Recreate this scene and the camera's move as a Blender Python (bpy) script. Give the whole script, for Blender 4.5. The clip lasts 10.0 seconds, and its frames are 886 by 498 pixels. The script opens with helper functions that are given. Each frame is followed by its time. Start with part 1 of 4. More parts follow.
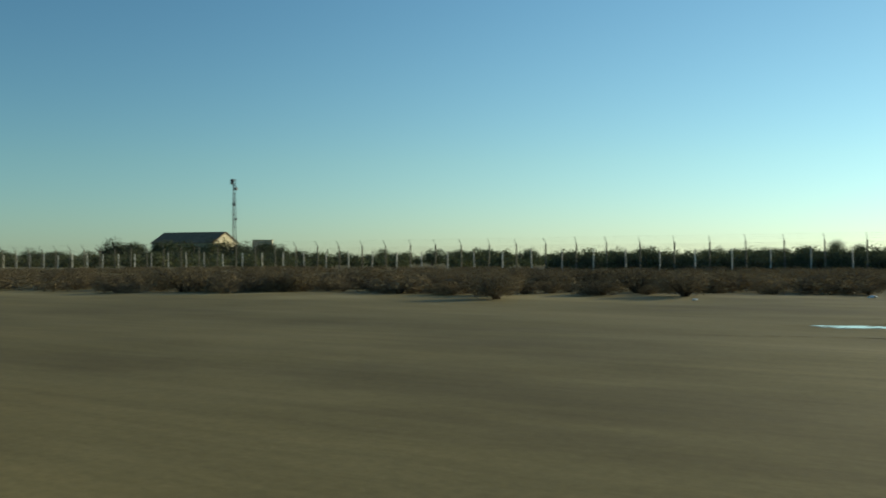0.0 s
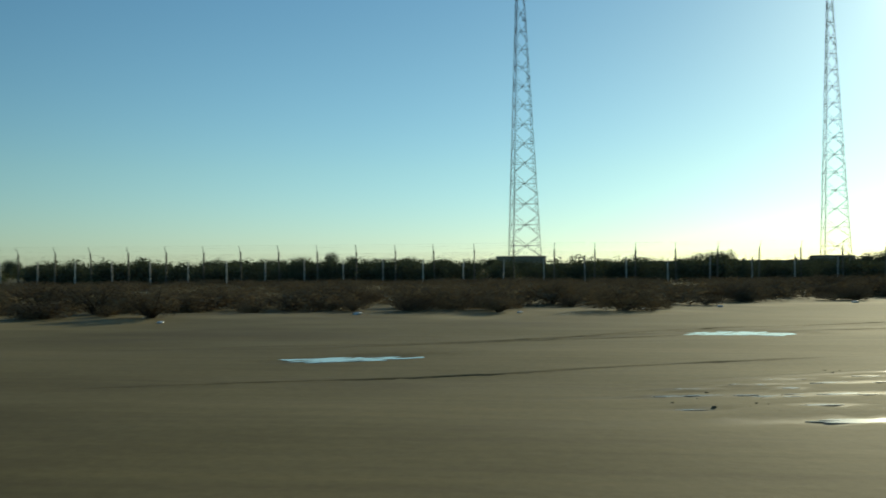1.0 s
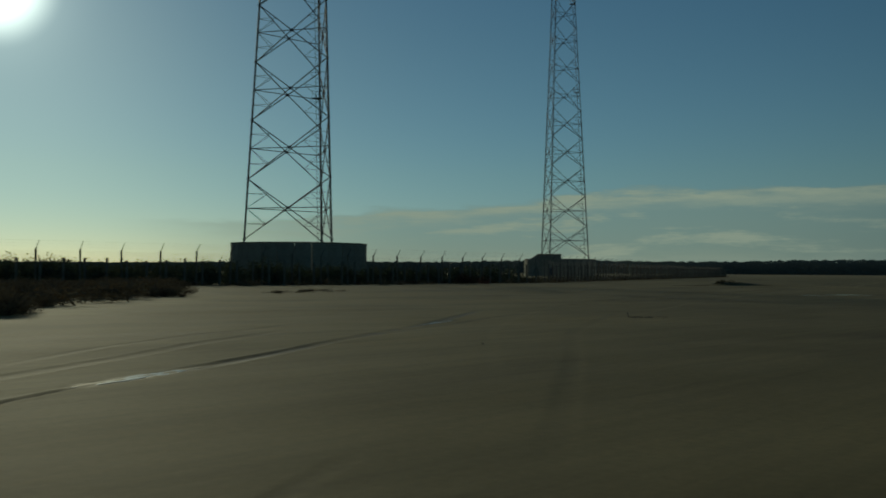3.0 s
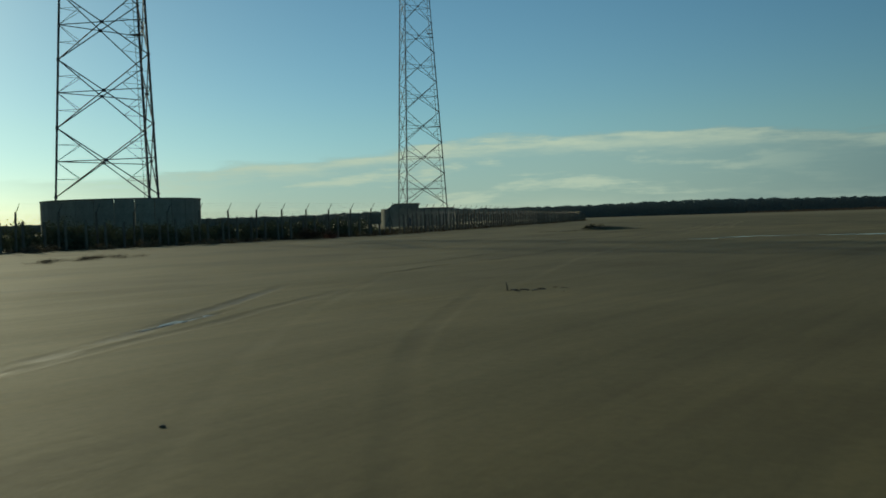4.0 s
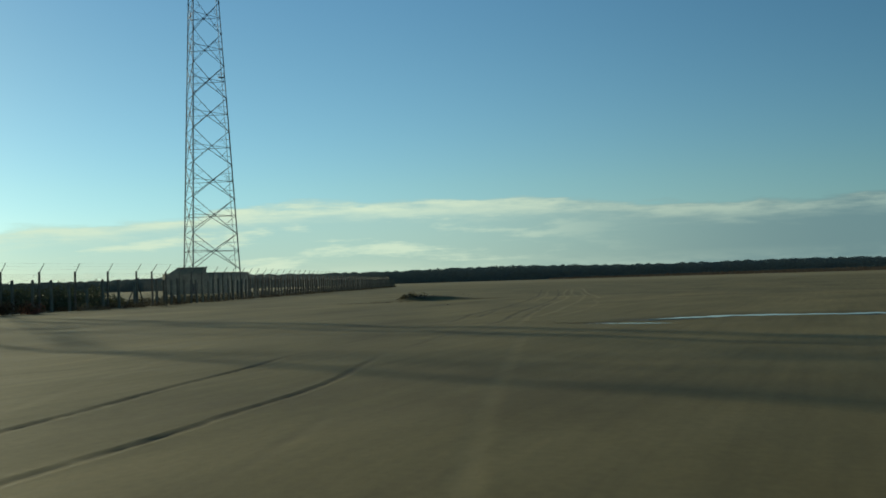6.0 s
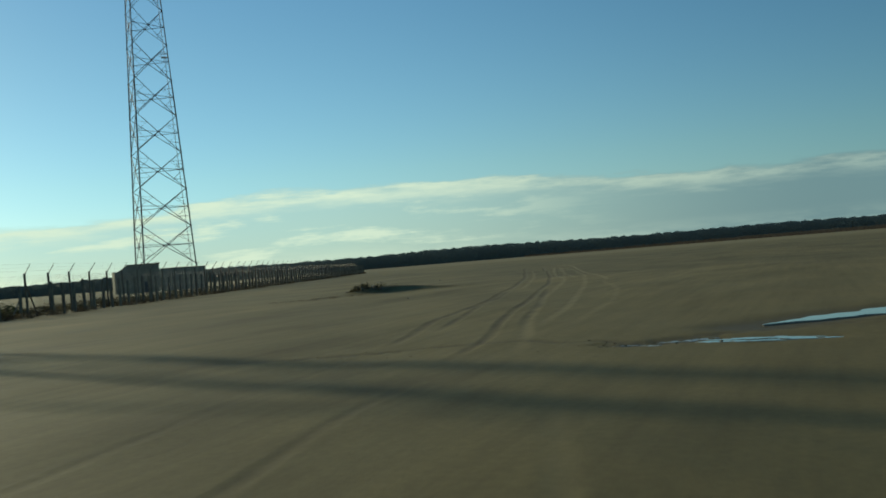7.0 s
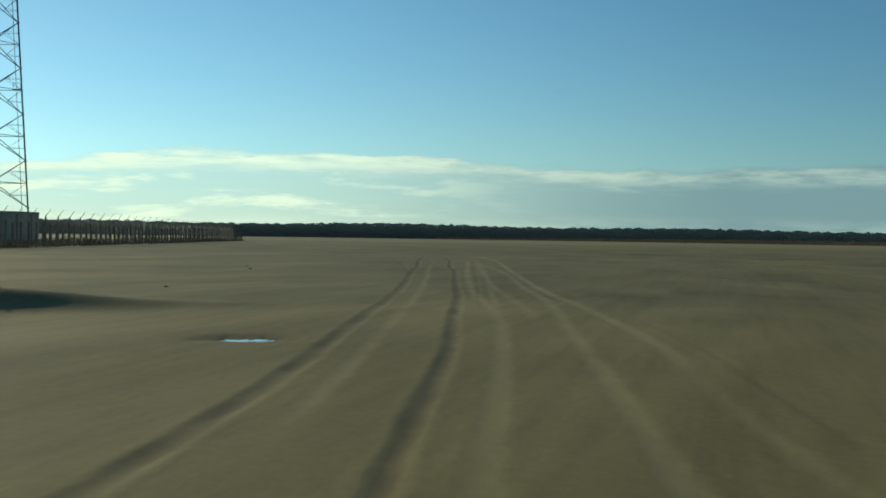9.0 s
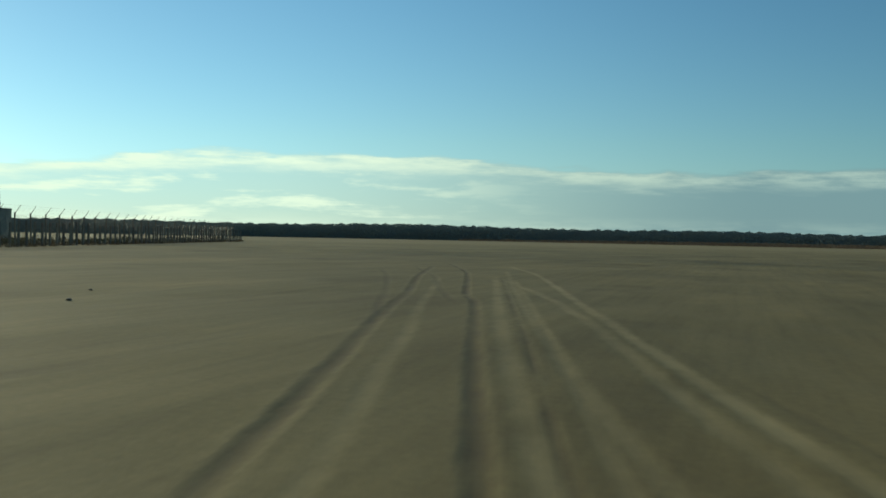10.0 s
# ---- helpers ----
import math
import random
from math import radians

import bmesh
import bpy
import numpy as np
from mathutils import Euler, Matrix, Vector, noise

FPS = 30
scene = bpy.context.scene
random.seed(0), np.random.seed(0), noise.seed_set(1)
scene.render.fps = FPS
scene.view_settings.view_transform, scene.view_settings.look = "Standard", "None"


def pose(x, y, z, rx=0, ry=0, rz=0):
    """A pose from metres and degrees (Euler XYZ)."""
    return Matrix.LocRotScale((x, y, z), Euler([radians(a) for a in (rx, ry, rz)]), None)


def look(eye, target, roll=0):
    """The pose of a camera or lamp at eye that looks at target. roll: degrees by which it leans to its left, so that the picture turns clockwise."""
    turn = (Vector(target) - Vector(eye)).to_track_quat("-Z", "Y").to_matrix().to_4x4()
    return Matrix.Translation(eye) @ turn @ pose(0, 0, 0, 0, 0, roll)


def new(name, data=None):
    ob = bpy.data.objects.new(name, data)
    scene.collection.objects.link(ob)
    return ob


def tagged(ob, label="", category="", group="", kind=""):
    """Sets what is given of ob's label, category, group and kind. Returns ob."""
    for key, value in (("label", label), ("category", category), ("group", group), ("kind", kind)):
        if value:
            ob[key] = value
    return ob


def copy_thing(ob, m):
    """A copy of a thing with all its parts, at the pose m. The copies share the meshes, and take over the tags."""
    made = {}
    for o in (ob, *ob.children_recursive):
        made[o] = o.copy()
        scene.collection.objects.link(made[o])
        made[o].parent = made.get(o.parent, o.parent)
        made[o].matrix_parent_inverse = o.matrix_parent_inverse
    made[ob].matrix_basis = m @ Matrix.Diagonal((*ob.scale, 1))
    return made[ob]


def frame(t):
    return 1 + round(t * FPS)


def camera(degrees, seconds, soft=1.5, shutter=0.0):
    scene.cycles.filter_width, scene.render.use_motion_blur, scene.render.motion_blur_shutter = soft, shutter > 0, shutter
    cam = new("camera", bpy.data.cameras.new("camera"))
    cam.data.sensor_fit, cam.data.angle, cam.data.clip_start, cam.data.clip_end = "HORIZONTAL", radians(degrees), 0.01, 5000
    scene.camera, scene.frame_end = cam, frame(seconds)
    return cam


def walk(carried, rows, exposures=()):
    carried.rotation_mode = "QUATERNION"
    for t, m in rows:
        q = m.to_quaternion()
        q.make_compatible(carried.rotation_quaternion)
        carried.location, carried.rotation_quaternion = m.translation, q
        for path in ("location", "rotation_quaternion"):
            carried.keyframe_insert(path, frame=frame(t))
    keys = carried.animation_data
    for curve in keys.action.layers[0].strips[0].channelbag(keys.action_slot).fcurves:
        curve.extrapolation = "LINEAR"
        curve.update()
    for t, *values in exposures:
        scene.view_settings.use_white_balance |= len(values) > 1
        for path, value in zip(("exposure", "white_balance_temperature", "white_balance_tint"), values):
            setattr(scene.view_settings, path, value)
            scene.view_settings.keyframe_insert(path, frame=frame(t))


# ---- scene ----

# ---- camera ----
cam = camera(48.86, 10.0, soft=1.7, shutter=0.1)
walk(cam, [
    (0.0, pose(53.25, -101.81, 1.278, 90.51, 0.21, 124.26)),
    (0.2, pose(52.39, -102.22, 1.278, 90.75, 0.42, 118.29)),
    (0.5, pose(50.99, -102.59, 1.280, 90.50, -0.06, 109.59)),
    (0.7, pose(49.95, -102.62, 1.301, 90.84, 0.62, 104.04)),
    (1.0, pose(48.28, -102.57, 1.330, 91.04, 0.40, 95.80)),
    (1.5, pose(45.12, -101.78, 1.280, 91.58, 0.38, 82.74)),
    (2.0, pose(41.98, -100.35, 1.316, 91.84, 0.13, 69.69)),
    (2.5, pose(37.77, -97.72, 1.242, 91.89, -0.13, 55.60)),
    (2.8, pose(35.52, -95.50, 1.299, 91.69, -0.35, 46.94)),
    (3.0, pose(34.16, -93.90, 1.295, 91.25, -0.35, 42.03)),
    (3.1, pose(33.50, -93.10, 1.293, 91.09, -0.25, 39.98)),
    (3.2, pose(32.84, -92.30, 1.268, 90.68, -0.40, 38.02)),
    (4.3, pose(26.89, -82.09, 1.315, 88.02, 1.88, 33.73)),
    (4.5, pose(25.90, -80.21, 1.299, 88.11, 1.87, 33.70)),
    (4.9, pose(23.64, -76.47, 1.292, 90.15, 0.31, 30.82)),
    (5.0, pose(23.12, -75.39, 1.294, 91.19, 0.08, 29.78)),
    (5.2, pose(22.08, -73.22, 1.299, 92.02, -0.33, 27.74)),
    (5.5, pose(20.39, -69.97, 1.293, 91.91, -0.05, 25.56)),
    (5.7, pose(19.29, -67.77, 1.291, 91.83, 0.20, 23.58)),
    (6.8, pose(14.05, -54.19, 1.329, 91.24, 4.51, 21.66)),
    (7.0, pose(13.23, -51.57, 1.342, 90.71, 4.64, 21.07)),
    (7.2, pose(12.21, -48.99, 1.300, 90.20, 3.65, 20.21)),
    (7.5, pose(10.97, -45.03, 1.281, 90.45, 4.59, 19.51)),
    (8.0, pose(9.08, -36.55, 1.254, 90.75, 2.72, 18.81)),
    (8.5, pose(6.85, -27.57, 1.318, 89.72, 0.74, 17.23)),
    (9.0, pose(4.88, -19.96, 1.292, 89.28, -0.82, 15.98)),
    (9.5, pose(2.67, -11.76, 1.291, 89.36, -1.44, 15.96)),
    (10.0, pose(0.15, -2.48, 1.296, 89.34, -1.12, 17.26)),
], exposures=[
    (0.0, 0.38, 6960, -7), (0.5, 0.32, 6980, -7), (1.0, -0.11, 6700, -9), (1.5, -0.70, 6500, -10), (2.0, -1.35, 6440, -11), (2.5, -1.62, 6440, -11), (3.0, -1.55, 6440, -11), (4.5, -0.36, 6520, -10), (5.0, -0.40, 6580, -9), (5.5, -0.18, 6580, -9), (7.0, -0.03, 6560, -9), (7.5, 0.13, 6540, -9), (8.0, 0.06, 6540, -9), (8.5, 0.26, 6580, -9), (10.0, 0.24, 6580, -9),
])

# ---- world and sun ----
SUN_AZ, SUN_EL = -67.0, 15.0          # degrees from +y towards +x, and above the horizon
world = bpy.data.worlds.new("sky")
scene.world = world
world.use_nodes = True
wn, wl = world.node_tree.nodes, world.node_tree.links
wn.clear()


def wmath(op, a, b=None, clamp=False):
    n = wn.new("ShaderNodeMath")
    n.operation, n.use_clamp = op, clamp
    for i, v in enumerate((a, b)):
        if v is None:
            continue
        if isinstance(v, (int, float)):
            n.inputs[i].default_value = v
        else:
            wl.new(v, n.inputs[i])
    return n.outputs[0]


def wramp(value, lo, hi, out_lo=0.0, out_hi=1.0):
    n = wn.new("ShaderNodeMapRange")
    n.interpolation_type = "SMOOTHSTEP"
    wl.new(value, n.inputs[0])
    for i, v in enumerate((lo, hi, out_lo, out_hi)):
        n.inputs[i + 1].default_value = v
    return n.outputs[0]


sky = wn.new("ShaderNodeTexSky")
sky.sky_type, sky.sun_disc = "NISHITA", False
sky.sun_elevation, sky.sun_rotation = radians(SUN_EL), radians(SUN_AZ)
sky.air_density, sky.dust_density, sky.ozone_density, sky.altitude = 1.0, 0.22, 3.0, 0.0
neg = wn.new("ShaderNodeVectorMath")
neg.operation = "SCALE"
wl.new(wn.new("ShaderNodeTexCoord").outputs["Generated"], neg.inputs[0])
neg.inputs["Scale"].default_value = 1.0
sep = wn.new("ShaderNodeSeparateXYZ")
wl.new(neg.outputs[0], sep.inputs[0])
dx, dy, dz = sep.outputs
azim = wmath("ARCTAN2", dx, dy)                      # radians from +y towards +x
elev = wmath("ARCSINE", dz)
deg = 57.2958
flat = wn.new("ShaderNodeCombineXYZ")
wl.new(wmath("MULTIPLY", azim, deg / 10), flat.inputs[0])
wl.new(wmath("MULTIPLY", elev, deg / 1.6), flat.inputs[1])


def cloud_noise(scale, detail, shift, rough=0.55):
    n = wn.new("ShaderNodeTexNoise")
    n.inputs["Scale"].default_value, n.inputs["Detail"].default_value, n.inputs["Roughness"].default_value = scale, detail, rough
    v = wn.new("ShaderNodeVectorMath")
    wl.new(flat.outputs[0], v.inputs[0])
    v.inputs[1].default_value = (shift, shift * 0.37, 0)
    wl.new(v.outputs[0], n.inputs["Vector"])
    return n.outputs["Fac"]


big, fine = cloud_noise(0.9, 4, 3.1), cloud_noise(2.6, 5, 11.7, 0.6)
edeg = wmath("MULTIPLY", elev, deg)
adeg = wmath("MULTIPLY", azim, deg)
# clear air: paler and greener low down, deeper blue above
clear = wn.new("ShaderNodeMixRGB")
clear.blend_type = "MULTIPLY"
clear.inputs[0].default_value = 1.0
wl.new(sky.outputs[0], clear.inputs[1])
tone = wn.new("ShaderNodeValToRGB")
for k, (p, q) in enumerate(((0.0, (0.84, 0.97, 1.19, 1)), (0.16, (0.87, 0.99, 1.05, 1)), (0.4, (0.80, 0.96, 1.04, 1)), (1.0, (0.70, 0.91, 1.10, 1)))):
    e = tone.color_ramp.elements[k] if k < 2 else tone.color_ramp.elements.new(p)
    e.position, e.color = p, q
wl.new(wmath("DIVIDE", edeg, 35.0, True), tone.inputs[0])
wl.new(tone.outputs[0], clear.inputs[2])
toward = wn.new("ShaderNodeVectorMath")
toward.operation = "DOT_PRODUCT"
wl.new(neg.outputs[0], toward.inputs[0])
toward.inputs[1].default_value = (math.sin(radians(SUN_AZ)) * math.cos(radians(SUN_EL)), math.cos(radians(SUN_AZ)) * math.cos(radians(SUN_EL)), math.sin(radians(SUN_EL)))
off_sun = wmath("MULTIPLY", wmath("ARCCOSINE", toward.outputs["Value"]), deg)
beside = wn.new("ShaderNodeMixRGB")
beside.blend_type = "MULTIPLY"
wl.new(wmath("MULTIPLY", wramp(off_sun, 62, 22), wramp(edeg, 14, 1)), beside.inputs[0])
wl.new(clear.outputs[0], beside.inputs[1])
beside.inputs[2].default_value = (0.90, 1.0, 1.11, 1)
# the clear sky deepens away from the sun
deep = wn.new("ShaderNodeMixRGB")
deep.blend_type = "MULTIPLY"
wl.new(wramp(off_sun, 36, 84), deep.inputs[0])
wl.new(beside.outputs[0], deep.inputs[1])
deep.inputs[2].default_value = (0.68, 0.76, 0.80, 1)
# the long bank of cloud low over the plain: its upper rim climbs to about 5 degrees and sinks away again
rim = wmath("ADD", wramp(adeg, -56, -25, 2.9, 4.9), wramp(adeg, -24, -6, 0.0, -0.75))
rim = wmath("ADD", rim, wmath("MULTIPLY", wmath("SUBTRACT", big, 0.5), 1.5))
rim = wmath("ADD", rim, wmath("MULTIPLY", wmath("SUBTRACT", fine, 0.5), 1.3))
below = wmath("SUBTRACT", rim, edeg)
bank = wmath("MULTIPLY", wramp(below, -0.15, 0.35), wmath("MULTIPLY", wramp(adeg, -62, -42), wramp(adeg, 60, 34)))
strand = wramp(cloud_noise(1.5, 6, 41.0, 0.65), 0.30, 0.62)
lit_rim = wmath("MULTIPLY", wmath("MULTIPLY", wramp(below, -0.1, 0.3), wramp(below, 1.5, 0.35)), strand)
tufts = wmath("MULTIPLY", wramp(cloud_noise(1.5, 6, 27.0, 0.6), 0.50, 0.66), wmath("MULTIPLY", wramp(below, 0.3, 1.0), wramp(adeg, -8, -24)))
low = wmath("MULTIPLY", wmath("MULTIPLY", wramp(edeg, 1.6, 0.2), wramp(fine, 0.3, 0.62)), 0.55)
white = wmath("MAXIMUM", wmath("MAXIMUM", lit_rim, wmath("MULTIPLY", tufts, 0.9)), low)


def wmix(fac, a, b):
    n = wn.new("ShaderNodeMixRGB")
    for k, v in enumerate((fac, a, b)):
        if isinstance(v, (int, float)):
            n.inputs[k].default_value = v
        elif isinstance(v, tuple):
            n.inputs[k].default_value = (*v, 1)
        else:
            wl.new(v, n.inputs[k])
    return n.outputs[0]


sunward = wramp(adeg, 2, -30)
slab = wmix(sunward, (1.75, 2.65, 3.15), (4.6, 6.0, 6.0))
shine = wmix(sunward, (4.2, 5.1, 4.9), (8.1, 8.7, 7.3))
body_mix = wmix(wmath("MULTIPLY", bank, wramp(adeg, -30, 0, 0.6, 0.9)), deep.outputs[0], slab)
white_mix = wn.new("ShaderNodeMixRGB")
wl.new(wmath("MULTIPLY", wmath("MULTIPLY", white, bank), 0.9), white_mix.inputs[0])
wl.new(body_mix, white_mix.inputs[1])
wl.new(shine, white_mix.inputs[2])
# the low sun with its ring of bright haze
ring = wmath("ADD", wramp(off_sun, 3.6, 0.2, 0.0, 40.0), wmath("MULTIPLY", wmath("POWER", wmath("SUBTRACT", 1.0, wmath("DIVIDE", off_sun, 7.0, True)), 3.0), 12.0))
ring = wmath("ADD", ring, wmath("MULTIPLY", wmath("POWER", wmath("SUBTRACT", 1.0, wmath("DIVIDE", off_sun, 18.0, True)), 3.0), 4.5))
glare = wn.new("ShaderNodeMixRGB")
glare.blend_type = "ADD"
glare.inputs[0].default_value = 1.0
wl.new(white_mix.outputs[0], glare.inputs[1])
tint = wn.new("ShaderNodeMixRGB")
tint.blend_type = "MULTIPLY"
tint.inputs[0].default_value = 1.0
tint.inputs[1].default_value = (1.0, 1.0, 0.96, 1)
wl.new(ring, tint.inputs[2])
wl.new(tint.outputs[0], glare.inputs[2])
bg = wn.new("ShaderNodeBackground")
wl.new(glare.outputs[0], bg.inputs[0])
bg.inputs[1].default_value = 0.10
wl.new(bg.outputs[0], wn.new("ShaderNodeOutputWorld").inputs[0])

sun = new("sun", bpy.data.lights.new("sun", "SUN"))
sun.data.energy, sun.data.angle, sun.data.color = 3.4, radians(0.6), (1.0, 0.85, 0.62)
sun_from = Vector((math.sin(radians(SUN_AZ)) * math.cos(radians(SUN_EL)), math.cos(radians(SUN_AZ)) * math.cos(radians(SUN_EL)), math.sin(radians(SUN_EL))))
sun.matrix_world = look(sun_from * 100, (0, 0, 0))


# ---- materials ----
def material(name, rough=0.9, metal=0.0):
    m = bpy.data.materials.new(name)
    m.use_nodes = True
    b = m.node_tree.nodes["Principled BSDF"]
    b.inputs["Roughness"].default_value, b.inputs["Metallic"].default_value = rough, metal
    return m, m.node_tree.nodes, m.node_tree.links, b


def add_noise(n, l, scale, detail=5, rough=0.6, coords="Object", stretch=None):
    t = n.new("ShaderNodeTexNoise")
    t.inputs["Scale"].default_value, t.inputs["Detail"].default_value, t.inputs["Roughness"].default_value = scale, detail, rough
    c = n.new("ShaderNodeTexCoord").outputs[coords]
    if stretch:
        mp = n.new("ShaderNodeMapping")
        mp.inputs["Scale"].default_value = stretch
        l.new(c, mp.inputs[0])
        c = mp.outputs[0]
    l.new(c, t.inputs["Vector"])
    return t.outputs["Fac"]


def add_ramp(n, l, fac, stops):
    r = n.new("ShaderNodeValToRGB")
    e = r.color_ramp.elements
    while len(e) < len(stops):
        e.new(0.5)
    for k, (p, c) in zip(e, stops):
        k.position, k.color = p, (*c, 1)
    l.new(fac, r.inputs[0])
    return r.outputs[0]


def add_mix(n, l, kind, fac, a, b):
    m = n.new("ShaderNodeMixRGB")
    m.blend_type = kind
    for i, v in enumerate((fac, a, b)):
        if isinstance(v, (int, float)):
            m.inputs[i].default_value = v
        elif isinstance(v, tuple):
            m.inputs[i].default_value = (*v, 1)
        else:
            l.new(v, m.inputs[i])
    return m.outputs[0]


def add_bump(n, l, b, height, strength, distance):
    k = n.new("ShaderNodeBump")
    k.inputs["Strength"].default_value, k.inputs["Distance"].default_value = strength, distance
    l.new(height, k.inputs["Height"])
    l.new(k.outputs[0], b.inputs["Normal"])


def surface(name, dark, light, scale, rough=0.9, metal=0.0, bump=0.3, dist=0.01, fine_scale=None, per_object=0.0, stretch=None, spec=0.3):
    """Two scales of noise between two colours, with relief."""
    m, n, l, b = material(name, rough, metal)
    f1 = add_noise(n, l, scale, 5, 0.6, stretch=stretch)
    f2 = add_noise(n, l, fine_scale or scale * 9, 4, 0.65)
    col = add_ramp(n, l, f1, [(0.3, dark), (0.7, light)])
    col = add_mix(n, l, "OVERLAY", 0.45, col, add_ramp(n, l, f2, [(0.25, (0.25,) * 3), (0.75, (0.75,) * 3)]))
    if per_object:
        info = n.new("ShaderNodeObjectInfo").outputs["Random"]
        col = add_mix(n, l, "MULTIPLY", per_object, col, add_ramp(n, l, info, [(0, (0.55, 0.5, 0.45)), (1, (1.2, 1.15, 1.0))]))
    l.new(col, b.inputs["Base Color"])
    b.inputs["Specular IOR Level"].default_value = spec
    add_bump(n, l, b, f2, bump, dist)
    return m


def sand_material():
    m, n, l, b = material("damp_sand", 0.85)
    pos = "Object"
    wide = add_noise(n, l, 0.03, 4, 0.55, pos)
    mid = add_noise(n, l, 0.35, 5, 0.6, pos, (1.0, 0.45, 1.0))
    grain = add_noise(n, l, 9.0, 6, 0.7, pos)
    col = add_ramp(n, l, mid, [(0.28, (0.168, 0.132, 0.054)), (0.5, (0.199, 0.158, 0.067)), (0.75, (0.232, 0.187, 0.084))])
    col = add_mix(n, l, "MULTIPLY", 0.7, col, add_ramp(n, l, wide, [(0.3, (0.72, 0.72, 0.74)), (0.7, (1.1, 1.08, 1.04))]))
    col = add_mix(n, l, "OVERLAY", 0.35, col, add_ramp(n, l, grain, [(0.25, (0.3,) * 3), (0.75, (0.7,) * 3)]))
    mp = n.new("ShaderNodeMapping")
    mp.inputs["Rotation"].default_value = (0, 0, radians(-16))
    mp.inputs["Scale"].default_value = (3.2, 0.16, 1)
    l.new(n.new("ShaderNodeTexCoord").outputs[pos], mp.inputs[0])
    streak = n.new("ShaderNodeTexNoise")
    streak.inputs["Scale"].default_value, streak.inputs["Detail"].default_value, streak.inputs["Roughness"].default_value = 1.0, 5, 0.6
    l.new(mp.outputs[0], streak.inputs["Vector"])
    col = add_mix(n, l, "MULTIPLY", 0.75, col, add_ramp(n, l, streak.outputs["Fac"], [(0.32, (0.82, 0.81, 0.80)), (0.5, (0.98, 0.98, 0.97)), (0.68, (1.1, 1.09, 1.06))]))
    patch = add_noise(n, l, 0.11, 6, 0.62, pos, (1.5, 0.8, 1.0))
    col = add_mix(n, l, "MULTIPLY", 0.85, col, add_ramp(n, l, patch, [(0.34, (0.64, 0.63, 0.62)), (0.46, (0.93, 0.93, 0.92)), (0.56, (1.03, 1.03, 1.02)), (0.66, (1.2, 1.18, 1.14))]))
    at = {}
    for key in ("rut", "dry", "wet"):
        a = n.new("ShaderNodeAttribute")
        a.attribute_name = key
        at[key] = a.outputs["Fac"]
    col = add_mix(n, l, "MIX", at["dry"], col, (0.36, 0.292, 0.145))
    worn = n.new("ShaderNodeMath")
    worn.operation = "MULTIPLY"
    l.new(at["rut"], worn.inputs[0])
    l.new(add_ramp(n, l, add_noise(n, l, 0.55, 5, 0.65, pos), [(0.32, (0.4,) * 3), (0.55, (1.0,) * 3)]), worn.inputs[1])
    col = add_mix(n, l, "MIX", worn.outputs[0], col, (0.095, 0.072, 0.036))
    col = add_mix(n, l, "MIX", at["wet"], col, (0.070, 0.054, 0.030))
    l.new(col, b.inputs["Base Color"])
    r = n.new("ShaderNodeMapRange")
    l.new(at["wet"], r.inputs[0])
    r.inputs[3].default_value, r.inputs[4].default_value = 0.84, 0.42
    l.new(r.outputs[0], b.inputs["Roughness"])
    b.inputs["Specular IOR Level"].default_value = 0.14
    lump = add_noise(n, l, 3.0, 6, 0.65, pos, (1.0, 0.6, 1.0))
    add_bump(n, l, b, lump, 0.3, 0.03)
    return m


SAND = sand_material()
CONCRETE = surface("weathered_concrete", (0.215, 0.200, 0.155), (0.330, 0.310, 0.245), 0.8, 0.9, bump=0.3, dist=0.02, per_object=0.25)
POST = surface("fence_concrete", (0.115, 0.105, 0.080), (0.215, 0.200, 0.158), 1.6, 0.9, bump=0.3, dist=0.01, per_object=0.5)
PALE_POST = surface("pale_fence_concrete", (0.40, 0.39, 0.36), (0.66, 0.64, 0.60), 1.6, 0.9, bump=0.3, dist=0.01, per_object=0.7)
STEEL = surface("galvanised_steel", (0.055, 0.058, 0.064), (0.115, 0.118, 0.125), 1.2, 0.65, 0.35, bump=0.1, dist=0.005)
WIRE = surface("rusty_wire", (0.10, 0.085, 0.07), (0.20, 0.18, 0.15), 3.0, 0.6, 0.5, bump=0.1, dist=0.002)
BARK = surface("bark", (0.05, 0.038, 0.028), (0.12, 0.095, 0.07), 4.0, 0.95, bump=0.6, dist=0.02)
TWIG = surface("dry_twigs", (0.060, 0.045, 0.030), (0.150, 0.112, 0.072), 2.0, 0.95, bump=0.2, dist=0.005, per_object=0.6)
ROOF = surface("brown_roof", (0.20, 0.135, 0.085), (0.29, 0.20, 0.13), 0.9, 1.0, bump=0.3, dist=0.03, spec=0.03)
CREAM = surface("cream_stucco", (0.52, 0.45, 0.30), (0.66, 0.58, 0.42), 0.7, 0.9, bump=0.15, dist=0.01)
STONE = surface("dull_stone", (0.10, 0.09, 0.07), (0.21, 0.19, 0.155), 5.0, 0.9, bump=0.5, dist=0.02, per_object=0.6)
WOOD = surface("grey_driftwood", (0.07, 0.055, 0.04), (0.19, 0.16, 0.12), 6.0, 0.9, bump=0.5, dist=0.01, stretch=(1, 1, 8))


